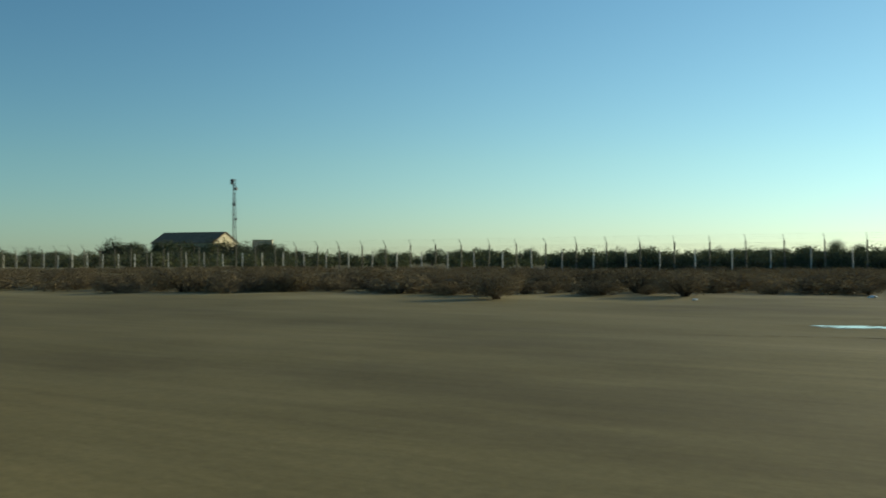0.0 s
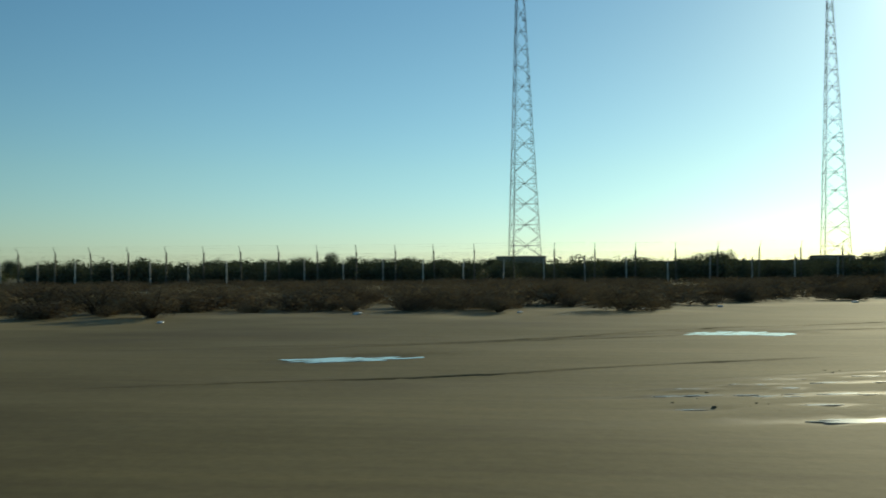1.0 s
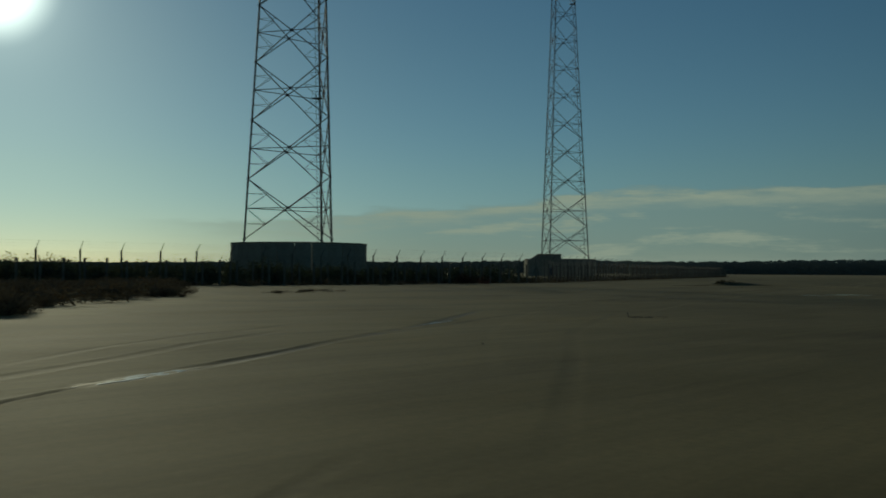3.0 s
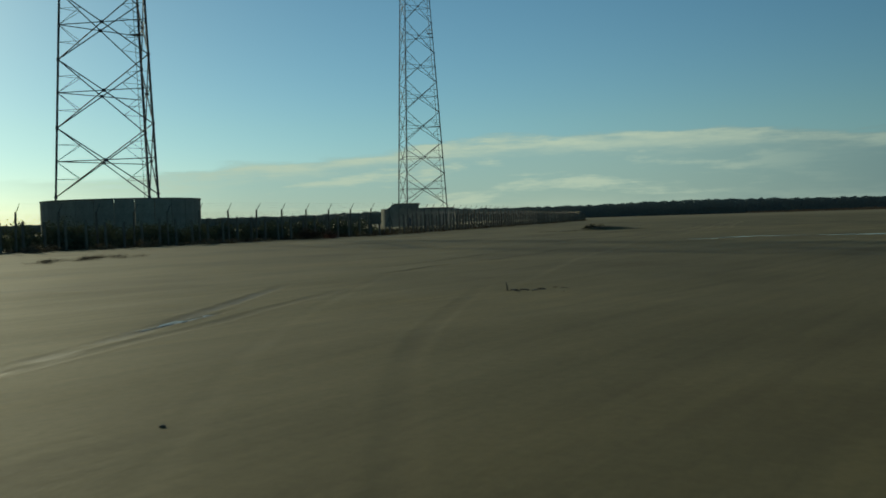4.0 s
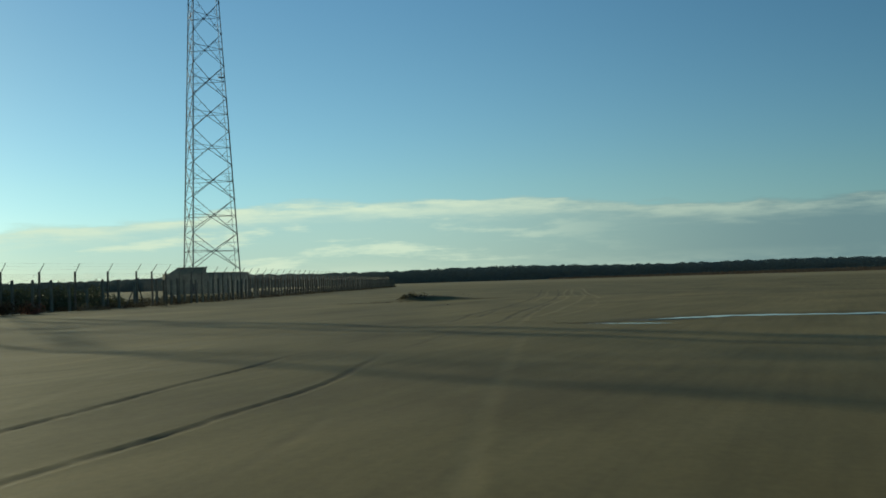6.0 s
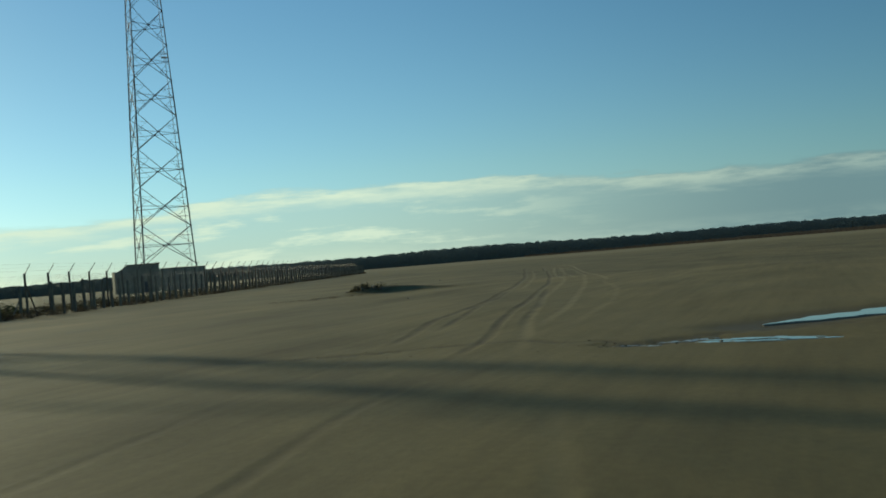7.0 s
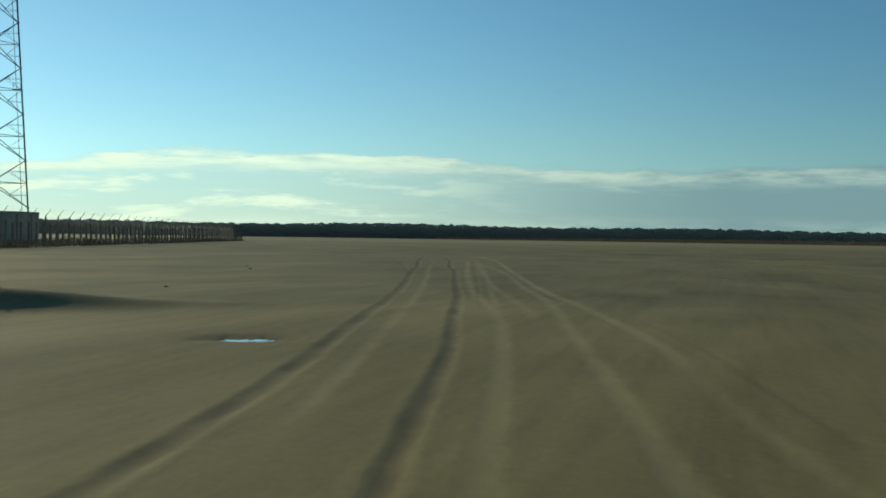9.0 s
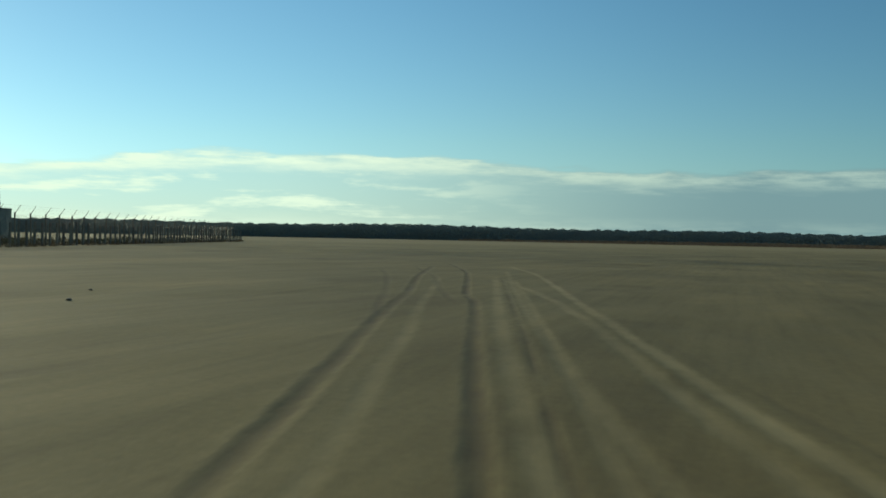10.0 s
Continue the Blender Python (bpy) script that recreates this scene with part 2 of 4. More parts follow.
def leaf_material(name, dark, light):
    m, n, l, b = material(name, 1.0)
    g = n.new("ShaderNodeNewGeometry")
    col = add_ramp(n, l, g.outputs["Random Per Island"], [(0.0, dark), (1.0, light)])
    info = n.new("ShaderNodeObjectInfo").outputs["Random"]
    col = add_mix(n, l, "MULTIPLY", 0.6, col, add_ramp(n, l, info, [(0, (0.6, 0.55, 0.5)), (0.5, (1, 0.95, 0.9)), (1, (1.25, 1.1, 0.85))]))
    l.new(col, b.inputs["Base Color"])
    b.inputs["Specular IOR Level"].default_value = 0.0
    through_leaf = n.new("ShaderNodeBsdfTranslucent")              # thin leaves pass some light on
    l.new(col, through_leaf.inputs["Color"])
    both = n.new("ShaderNodeMixShader")
    both.inputs[0].default_value = 0.2
    l.new(b.outputs[0], both.inputs[1])
    l.new(through_leaf.outputs[0], both.inputs[2])
    l.new(both.outputs[0], [q for q in n if q.type == "OUTPUT_MATERIAL"][0].inputs["Surface"])
    return m


SHRUB = leaf_material("shrub_leaves", (0.150, 0.122, 0.080), (0.200, 0.164, 0.106))
LEAF = leaf_material("dark_leaves", (0.072, 0.086, 0.050), (0.125, 0.142, 0.082))
MARRAM = leaf_material("dry_green_leaves", (0.075, 0.070, 0.038), (0.160, 0.140, 0.080))
TWIG_LEAF = leaf_material("root_debris", (0.045, 0.034, 0.024), (0.105, 0.082, 0.055))
RUSSET = leaf_material("russet_leaves", (0.16, 0.075, 0.055), (0.28, 0.13, 0.095))
# distance haze over the far wood is put into this paler, bluer leaf colour
HAZED_FOREST = leaf_material("hazed_wood_leaves", (0.150, 0.190, 0.180), (0.195, 0.240, 0.222))
REED = leaf_material("dry_reeds", (0.20, 0.145, 0.095), (0.30, 0.22, 0.145))


def water_material(name, rough):
    m, n, l, b = material(name, rough)
    b.inputs["Base Color"].default_value = (0.24, 0.225, 0.19, 1)
    b.inputs["IOR"].default_value, b.inputs["Specular IOR Level"].default_value = 1.33, 0.5
    add_bump(n, l, b, add_noise(n, l, 7.0, 4), 0.03, 0.01)
    return m


WATER, FILM = water_material("puddle_water", 0.03), water_material("water_film", 0.30)


# ---- mesh helpers ----
class Shape:
    """Collects corners and faces, then becomes one mesh."""

    def __init__(self):
        self.v, self.f = [], []

    def add(self, verts, faces):
        o = len(self.v)
        self.v.extend(verts)
        self.f.extend(tuple(i + o for i in q) for q in faces)

    def tube(self, a, b, ra, rb=None, sides=5, caps=True):
        a, b = Vector(a), Vector(b)
        rb = ra if rb is None else rb
        d = (b - a).normalized()
        u = d.orthogonal().normalized()
        w = d.cross(u)
        ring = [u * math.cos(2 * math.pi * i / sides) + w * math.sin(2 * math.pi * i / sides) for i in range(sides)]
        vs = [tuple(a + r * ra) for r in ring] + [tuple(b + r * rb) for r in ring]
        fs = [(i, (i + 1) % sides, sides + (i + 1) % sides, sides + i) for i in range(sides)]
        if caps:
            fs += [tuple(range(sides))[::-1], tuple(range(sides, 2 * sides))]
        self.add(vs, fs)

    def box(self, lo, hi):
        x0, y0, z0 = lo
        x1, y1, z1 = hi
        vs = [(x0, y0, z0), (x1, y0, z0), (x1, y1, z0), (x0, y1, z0), (x0, y0, z1), (x1, y0, z1), (x1, y1, z1), (x0, y1, z1)]
        self.add(vs, [(3, 2, 1, 0), (4, 5, 6, 7), (0, 1, 5, 4), (1, 2, 6, 5), (2, 3, 7, 6), (3, 0, 4, 7)])

    def mesh(self, name, mat, smooth=False):
        me = bpy.data.meshes.new(name)
        me.from_pydata(self.v, [], self.f)
        me.materials.append(mat)
        if smooth:
            me.polygons.foreach_set("use_smooth", [True] * len(me.polygons))
        me.update()
        return me


def put(name, me, parent=None, m=None, label=""):
    ob = new(name, me)
    ob.parent = parent
    if m is not None:
        ob.matrix_local = m
    return tagged(ob, label)


def thing(name, m, label, category, group="", kind=""):
    ob = new(name)
    ob.matrix_world = m
    return tagged(ob, label, category, group, kind)


def hashed(seed):
    return random.Random(seed)


def smooth_noise(x, y, scale, seed=0.0):
    return noise.noise(Vector((x / scale + seed * 17.3, y / scale - seed * 5.1, seed)))


# ---- ground ----
FENCE_A = Vector((-29.31, -120.65))
DIR_A = Vector((math.cos(radians(90.66)), math.sin(radians(90.66))))
SPACING = 3.17
CORNER = FENCE_A + DIR_A * SPACING * 36
DIR_B = Vector((math.cos(radians(109.14)), math.sin(radians(109.14))))


# the grid's columns follow the drivers' line over the sand, finest along it
LINE = [(-130, 45), (-105, 34), (-98, 31), (-86, 24.5), (-76, 19), (-66, 14), (-50, 11.2), (-36, 8.2), (-20, 4.8), (0, 0.6), (20, -4.5), (45, -11.5), (60, -15.5)]
ys = np.arange(-140, 75, 0.5)
xs = np.convolve(np.pad(np.interp(ys, *zip(*LINE)), 12, mode="edge"), np.ones(25) / 25, mode="valid")


def middle(y):
    return np.interp(y, ys, xs)


def spread(start, step, far, grow):
    out, x = [], start
    while x < far:
        step *= grow
        x += step
        out.append(x)
    return out


side = spread(6.3, 0.05, 2600.0, 1.12)
gu = np.array([-q for q in side[::-1]] + list(np.arange(-6.3, 6.31, 0.05)) + side)
gy = np.array([-116 - q for q in spread(0, 0.13, 2600.0, 1.12)[::-1]] + list(np.arange(-116, -30, 0.18)) + list(np.arange(-30, 46, 0.24)) + [46 + q for q in spread(0, 0.2, 2600.0, 1.1)])
U, Y = np.meshgrid(gu, gy)
X = U + middle(Y)


def fall(x, y):
    """The plain sinks away gently towards the far wood."""
    d = np.maximum(np.hypot(x - 5, y + 40) - 200.0, 0)
    return -1.4 * (1 - np.exp(-d / 420.0))


def waves(x, y):
    z = 0.018 * np.sin(x * 0.9 + 0.5 * np.sin(y * 0.21)) * np.sin(y * 0.33 + 1.3)
    z += 0.014 * np.sin(x * 0.37 - y * 0.23 + 0.6 * np.sin(x * 0.13))
    z += 0.008 * np.sin(x * 2.1 + y * 0.7) * np.sin(y * 1.3 - 0.4 * x)
    return z


near = np.exp(-np.maximum(np.hypot(X - 15, Y + 35) - 90, 0) / 60.0)
Z = fall(X, Y) + waves(X, Y) * near
rut, dry, wet = np.zeros_like(Z), np.zeros_like(Z), np.zeros_like(Z)


def ground_z(x, y):
    return float(fall(np.array(x), np.array(y)) + waves(np.array(x), np.array(y)) * math.exp(-max(math.hypot(x - 15, y + 35) - 90, 0) / 60.0))


def spline(points, step=0.12):
    """A smooth line through the points."""
    p = [Vector((*q, 0)) for q in points]
    p = [2 * p[0] - p[1], *p, 2 * p[-1] - p[-2]]
    out = []
    for i in range(1, len(p) - 2):
        n = max(2, int((p[i + 1] - p[i]).length / step))
        for k in range(n):
            t = k / n
            out.append(0.5 * ((2 * p[i]) + (p[i + 1] - p[i - 1]) * t + (2 * p[i - 1] - 5 * p[i] + 4 * p[i + 1] - p[i + 2]) * t * t
                              + (3 * p[i] - p[i - 1] - 3 * p[i + 1] + p[i + 2]) * t ** 3))
    return out


def ripple(x, y, scale, seed):
    """A quick wandering value between -1 and 1."""
    x, y = x / scale + seed * 3.7, y / scale - seed * 2.3
    return (np.sin(x * 1.3 + 1.7 * np.sin(y * 0.9 + seed)) + np.sin(y * 1.7 + 1.3 * np.sin(x * 1.1)) + np.sin(x * 2.9 - y * 2.3)) / 3


def stamp(points, width, depth=0.0, dark=0.0, pale=0.0, damp=0.0, seed=1, patchy=0.45):
    """Presses a wheel track into the sand: a hollow with low berms, turned dark, pale or damp."""
    near_d, keep = np.full(Z.shape, 9.0), np.zeros(Z.shape)
    reach = width * 1.5
    line = spline(points)
    for n, c in enumerate(line):
        a0, a1 = np.searchsorted(gy, (c.y - reach, c.y + reach))
        m = float(middle(c.y))
        slack = reach * 2.0
        b0, b1 = np.searchsorted(gu, (c.x - m - slack, c.x - m + slack))
        part = np.s_[a0:a1, b0:b1]
        dd = np.hypot(X[part] - c.x, Y[part] - c.y) / (width / 2)
        k = min(1, max(0, 0.5 + 1.1 * smooth_noise(c.x, c.y, 2.6, seed) + 0.9 * smooth_noise(c.x, c.y, 0.7, seed + 40)))
        k = (1 - patchy + patchy * k) * min(1, (n + 1) / 25, (len(line) - n) / 25)
        closer = dd < near_d[part]
        near_d[part] = np.where(closer, dd, near_d[part])
        keep[part] = np.where(closer, k, keep[part])
    on = near_d < 3.2
    dd = near_d[on] * (1 + 0.22 * ripple(X[on], Y[on], 0.22, seed) + 0.12 * ripple(X[on], Y[on], 0.08, seed + 5))
    kk = keep[on]
    core, berm = np.exp(-dd ** 4 * 0.8), np.exp(-(dd - 1.35) ** 2 * 7)
    Z[on] += (-depth * core + depth * 0.35 * berm) * kk
    kk = kk * (1 + 0.18 * ripple(X[on], Y[on], 0.13, seed + 9))
    rut[on] = np.maximum(rut[on], dark * core * kk)
    dry[on] = np.maximum(dry[on], np.maximum(pale * core, 0.15 * dark * berm) * kk)
    wet[on] = np.maximum(wet[on], damp * core * kk)

# wheel tracks over the sand, each pressed by one pass of a tyre
made = []


def wheel_track(line, width, depth, dark, pale, damp):
    made.append(width)
    stamp(line, width, depth * 0.36, dark * 0.88, pale * 0.68, damp, seed=len(made), patchy=0.9 if damp > 0.3 else 0.45)


LEFT = [(6.44, -37.25), (5.86, -34.48), (5.03, -31.16), (4.28, -26.32), (3.36, -22.03), (2.01, -16.45), (1.13, -12.31), (0.26, -8.68), (-0.86, -4.34), (-1.92, -0.31), (-3.45, 5.33), (-5.99, 13.95), (-7.47, 19.25), (-10.54, 29.36), (-13.6, 40.47)]
RIGHT = [(8.6, -40.28), (8.3, -38.18), (7.96, -36.18), (6.65, -30.96), (5.26, -24.17), (3.8, -17.95), (2.93, -13.96), (1.79, -8.78), (1.41, -7.39), (0.54, -4.04), (-0.63, 0.54), (-2.48, 7.13), (-5.08, 16.55), (-6.07, 19.45), (-10.13, 33.67), (-14.29, 44.98)]
wheel_track(LEFT, 0.21, 0.04, 0.95, 0.0, 0.0)
wheel_track([(6.32, -34.78), (5.55, -30.96), (4.89, -28.15), (4.3, -25.68), (3.68, -22.67), (3.14, -20.31), (2.44, -17.41), (1.94, -15.25)], 0.18, 0.03, 0.75, 0.0, 0.0)
wheel_track(RIGHT, 0.19, 0.04, 0.95, 0.0, 0.0)
wheel_track([(8.12, -34.78), (7.25, -31.27), (6.54, -27.85), (5.84, -24.93), (5.09, -22.03), (4.65, -20.2), (3.98, -17.52), (3.35, -14.88)], 0.20, 0.025, 0.7, 0.0, 0.0)
wheel_track([(9.45, -39.27), (9.16, -38.26), (8.81, -36.68), (7.35, -31.37), (5.66, -24.17), (4.5, -18.7), (3.57, -14.33), (2.39, -8.68), (1.24, -4.04), (-0.34, 0.96), (-2.18, 7.45), (-3.79, 13.45), (-8.04, 29.96)], 0.22, 0.012, 0.0, 0.6, 0.0)
wheel_track([(0.99, -4.04), (-0.19, 0.64), (-1.93, 7.45), (-3.49, 13.45), (-7.54, 28.96)], 0.10, 0.02, 0.6, 0.0, 0.0)
wheel_track([(1.29, -4.04), (0.11, 0.64), (-1.6, 7.45), (-3.14, 13.45), (-7.14, 28.96)], 0.16, 0.012, 0.0, 0.5, 0.0)
wheel_track([(8.33, -34.68), (7.43, -28.56), (6.79, -25.03), (6.03, -21.17), (4.96, -15.8), (3.63, -9.76), (2.72, -5.82), (1.46, -0.42), (0.16, 4.16), (-3.28, 16.45), (-7.44, 28.46)], 0.22, 0.014, 0.0, 0.6, 0.0)
wheel_track([(2.33, -5.72), (1.52, -2.86), (0.52, 0.43), (-0.59, 4.05), (-1.66, 7.77), (-3.84, 15.65), (-9.12, 35.97)], 0.20, 0.012, 0.0, 0.5, 0.0)
wheel_track([(9.08, -35.28), (8.55, -31.06), (8.08, -26.21), (7.23, -21.17), (6.13, -16.35), (5.11, -12.77), (4.49, -9.37)], 0.20, 0.010, 0.0, 0.35, 0.0)
wheel_track([(4.68, -10.26), (4.05, -7.39), (2.8, -3.1), (1.35, 1.39), (-0.18, 6.81), (-1.6, 11.85), (-3.37, 18.45), (-6.73, 31.16), (-10.89, 43.98)], 0.22, 0.014, 0.0, 0.8, 0.0)
wheel_track([(6.66, -16.35), (5.66, -12.77), (4.56, -7.39), (3.25, -3.1), (1.8, 1.39), (0.22, 6.81), (-1.2, 11.85)], 0.14, 0.010, 0.18, 0.0, 0.0)
wheel_track([(2.34, -15.25), (1.25, -10.65), (-0.13, -5.13), (-2.15, 2.56), (-3.38, 6.92), (-4.2, 9.94), (-5.79, 15.25), (-9.54, 28.46)], 0.20, 0.012, 0.0, 0.5, 0.0)
wheel_track([(-4.6, 9.14), (-5.5, 12.15), (-6.88, 15.95), (-8.27, 19.95), (-11.44, 28.46), (-14.12, 34.97)], 0.20, 0.02, 0.6, 0.0, 0.0)
wheel_track([(-4.89, 14.95), (-5.48, 16.45), (-7.36, 21.55), (-9.74, 28.36), (-14.41, 39.97)], 0.18, 0.02, 0.6, 0.0, 0.0)
wheel_track([(-7.66, -1.7), (-6.51, 2.03), (-5.96, 5.75), (-6.6, 10.94)], 0.4, 0.01, 0.28, 0.0, 0.0)
wheel_track([(13.8, -67), (13.3, -64), (12.8, -61.9), (12.2, -58.6), (11.8, -55.9), (11.1, -52.2), (9.6, -47.5)], 0.15, 0.06, 0.9, 0.0, 0.0)
wheel_track([(10.08, -48.76), (9.56, -46.11), (9.1, -43.78), (8.89, -41.76), (8.56, -39.89)], 0.18, 0.02, 0.38, 0.0, 0.0)
wheel_track([(11.9, -66), (11.3, -62.3), (10.7, -59.3), (9.3, -53), (8.0, -47.6)], 0.14, 0.06, 0.9, 0.0, 0.0)
wheel_track([(8.37, -48.83), (7.63, -44.95), (7.03, -41.45), (6.58, -38.34), (6.38, -36.94)], 0.16, 0.015, 0.28, 0.0, 0.0)
wheel_track([(10.6, -42), (12.3, -48.1), (14.7, -56.3), (16.5, -61.6), (19.5, -70)], 0.22, 0.012, 0.0, 0.25, 0.0)
wheel_track([(38.0, -108), (36.0, -103.1), (35.4, -102.1), (34.9, -101), (34.4, -99.7), (33.9, -98.6), (33.6, -97.8)], 0.13, 0.09, 1.15, 0.0, 0.1)
wheel_track([(33.75, -98.1), (33.1, -96.9), (32.3, -95.2), (29, -89)], 0.20, 0.04, 0.55, 0.0, 0.0)
wheel_track([(30.6, -89), (26, -82), (22, -76), (17, -66)], 0.28, 0.02, 0.25, 0.0, 0.0)
wheel_track([(32.5, -107), (30.9, -103.8), (29.3, -101.4), (27.6, -99.3), (26.3, -96.8), (24.6, -93.8), (22.8, -90.4), (21.1, -88)], 0.13, 0.09, 1.1, 0.0, 0.1)
wheel_track([(22.8, -90.4), (19.4, -85.6), (15, -77)], 0.22, 0.03, 0.45, 0.0, 0.1)
wheel_track([(32.8, -107), (31.3, -104), (29.9, -101), (28.5, -98), (27.3, -95.4), (26.2, -92.6), (24, -88.6), (22.7, -86)], 0.14, 0.09, 1.0, 0.0, 0.1)
wheel_track([(24, -88.6), (20, -80), (15.5, -69)], 0.24, 0.03, 0.42, 0.0, 0.1)
wheel_track([(36.9, -101.6), (36.2, -99.8), (35.5, -98.3), (35.2, -97.0), (33, -92)], 0.26, 0.03, 0.60, 0.0, 0.25)
wheel_track([(38.6, -103.4), (38.1, -101.5), (37.9, -100.2), (37.6, -98.9), (36.6, -96)], 0.26, 0.03, 0.55, 0.0, 0.45)
wheel_track([(37.6, -102), (37.0, -100.3), (36.6, -98.8), (35.8, -96.4)], 0.22, 0.025, 0.40, 0.0, 0.4)
wheel_track([(40.3, -103), (39.6, -100.2), (39.4, -98.7), (38.4, -95)], 0.34, 0.03, 0.55, 0.0, 0.6)
wheel_track([(6.7, -58.5), (6.4, -57.0), (6.1, -55.1), (5.7, -53.8)], 0.18, 0.03, 0.85, 0.0, 0.0)
wheel_track([(5.2, -53.8), (5.5, -52.8), (6.0, -51.5), (6.4, -50.2)], 0.20, 0.03, 0.75, 0.0, 0.0)
wheel_track([(13.9, -63.6), (14.0, -62.5), (14.1, -61.9), (14.3, -60.8)], 0.26, 0.02, 0.6, 0.0, 0.0)
wheel_track([(13.9, -59.4), (13.7, -58.5), (13.2, -56.8), (12.6, -55)], 0.18, 0.02, 0.6, 0.0, 0.0)
wheel_track([(33, -110), (31, -104), (26.5, -96), (22, -88), (17.5, -80)], 0.30, 0.035, 0.45, 0.0, 0.1)
wheel_track([(2.90, -38.38), (5.14, -38.08), (5.90, -37.83), (6.50, -37.73), (7.40, -37.18), (8.89, -37.13), (9.66, -37.73), (10.15, -37.68), (10.64, -37.98), (11.20, -38.38), (11.20, -37.69), (13.80, -36.29), (20.80, -34.09), (32.80, -29.49)], 0.22, 0.09, 0.95, 0.0, 0.3)
wheel_track([(27, -85), (19.8, -76), (14.0, -66), (9.5, -57), (4, -45)], 0.22, 0.012, 0.0, 0.18, 0.0)
wheel_track([(24.5, -90), (22.9, -86.1), (18.0, -76.6), (13.5, -69)], 0.30, 0.04, 0.45, 0.0, 0.5)

# puddles: centre, half length, half width, heading in degrees
POOLS = [
    (34.25, -105.4, 0.9, 0.30, 114), (28.75, -98.75, 0.80, 0.60, 86), (22.75, -91.25, 0.75, 0.13, 62), (37.75, -99.4, 0.55, 0.05, 100), (39.5, -99.5, 0.8, 0.09, 98),
    (23.2, -90.5, 0.4, 0.06, 30), (23.5, -87.5, 0.9, 0.10, 110), (17.6, -75.7, 0.9, 0.08, 110),
]
GLINTS = [
    (22.2, -90.0, 0.3, 0.07, 60), (38.05, -101.3, 0.22, 0.035, 95), (37.95, -100.75, 0.30, 0.035, 98), (38.0, -100.2, 0.22, 0.032, 96), (36.75, -99.1, 0.45, 0.035, 100),
    (37.0, -100.2, 0.26, 0.035, 98), (36.45, -99.7, 0.2, 0.032, 100), (36.15, -98.0, 0.2, 0.032, 96), (35.6, -98.25, 0.10, 0.025, 90), (36.1, -98.7, 0.14, 0.028, 90),
    (37.3, -99.9, 0.12, 0.028, 96), (37.45, -101.0, 0.16, 0.028, 97), (38.6, -99.9, 0.2, 0.028, 97), (39.0, -101.2, 0.12, 0.025, 98),
]
CHANNEL = [
    (12.25, -38.24, 0.5, 0.14, -8), (12.60, -38.10, 0.6, 0.2, -12), (10.95, -38.40, 0.22, 0.07, 15), (10.65, -38.23, 0.16, 0.05, 10), (11.50, -37.88, 0.3, 0.12, 30),
    (-0.71, -9.17, 0.34, 0.14, 20),
]
PUDDLES = POOLS + GLINTS + CHANNEL
for x, y, half, wide, turn in PUDDLES:
    c, s = math.cos(radians(turn)), math.sin(radians(turn))
    px, py = X - x, Y - y
    dd = np.hypot((px * c + py * s) / (half + 0.12), (-px * s + py * c) / (wide + 0.07)) * (1 + 0.25 * ripple(X, Y, 0.3, half))
    flat_in = np.where(dd < 2.4, np.exp(-np.maximum(dd - 1.0, 0) ** 2 * 3), 0)
    Z += (-0.017 + 0.011 * ripple(X, Y, 0.10, half + x) + 0.006 * ripple(X, Y, 0.045, wide + y) - Z) * flat_in
    wet = np.maximum(wet, np.exp(-np.maximum(dd - 0.8, 0) ** 2 * 14) * 0.45)

# the long pool in the channel's bed
BED = [(12.35, -36.0), (13.2, -35.2), (14.3, -34.25), (16.0, -33.9), (18.5, -33.7), (22.0, -33.2), (28.0, -32.3), (36.0, -31.0)]
to_bed = np.full_like(Z, 99.0)
for bx, by, _ in spline(BED, 0.4):
    to_bed = np.minimum(to_bed, np.hypot(X - bx, Y - by))
Z += (-0.04 - Z) * np.exp(-(to_bed / 0.95) ** 4)
wet = np.maximum(wet, 0.5 * np.exp(-(to_bed / 0.8) ** 4))
rut = np.maximum(rut, 0.35 * np.exp(-(to_bed / 1.2) ** 4) * (0.8 + 0.2 * ripple(X, Y, 0.5, 8)))

# a low hummock that sand has blown up round the driftwood
HUMMOCK = (-8.27, -6.99)
hx, hy = X - HUMMOCK[0] - 0.75, Y - HUMMOCK[1] - 0.5
along, across = hx * 0.81 + hy * 0.58, -hx * 0.58 + hy * 0.81
h = np.hypot(along / np.where(along > 0, 3.3, 1.9), across / 0.8)
Z += 0.34 * np.exp(-h ** 2 * 1.1)
# darkens the mound's colour for damp sand and the plant's shade together
rut = np.maximum(rut, 0.75 * np.exp(-h ** 2 * 1.6) * (0.75 + 0.25 * ripple(X, Y, 0.35, 2)))
hx, hy = X + 9.67, Y + 9.89
h = np.hypot((hx * 0.81 + hy * 0.58) / 1.7, (-hx * 0.58 + hy * 0.81) / 0.9)
rut = np.maximum(rut, 0.55 * np.exp(-h ** 2 * 1.2) * (0.7 + 0.3 * ripple(X, Y, 0.3, 4)))

# the scrub's ragged edge, and the pale dry sand blown up along it
EDGE = [(-260, 66), (-180, 46), (-136, 32), (-121, 26.5), (-114, 25), (-107, 21.5), (-100, 19.3), (-94, 13.6), (-88, 10.8), (-82, 7.0), (-74, 1.4), (-69, -3.6), (-60, -18), (-54, -25)]
off = X - np.interp(Y, *zip(*EDGE)) - 2.2 * ripple(X * 0.2, Y, 3.5, 12)
strip = np.exp(-((off - 0.3) / 1.7) ** 2) * np.where((Y > -150) & (Y < -62), 1.0, 0.0)
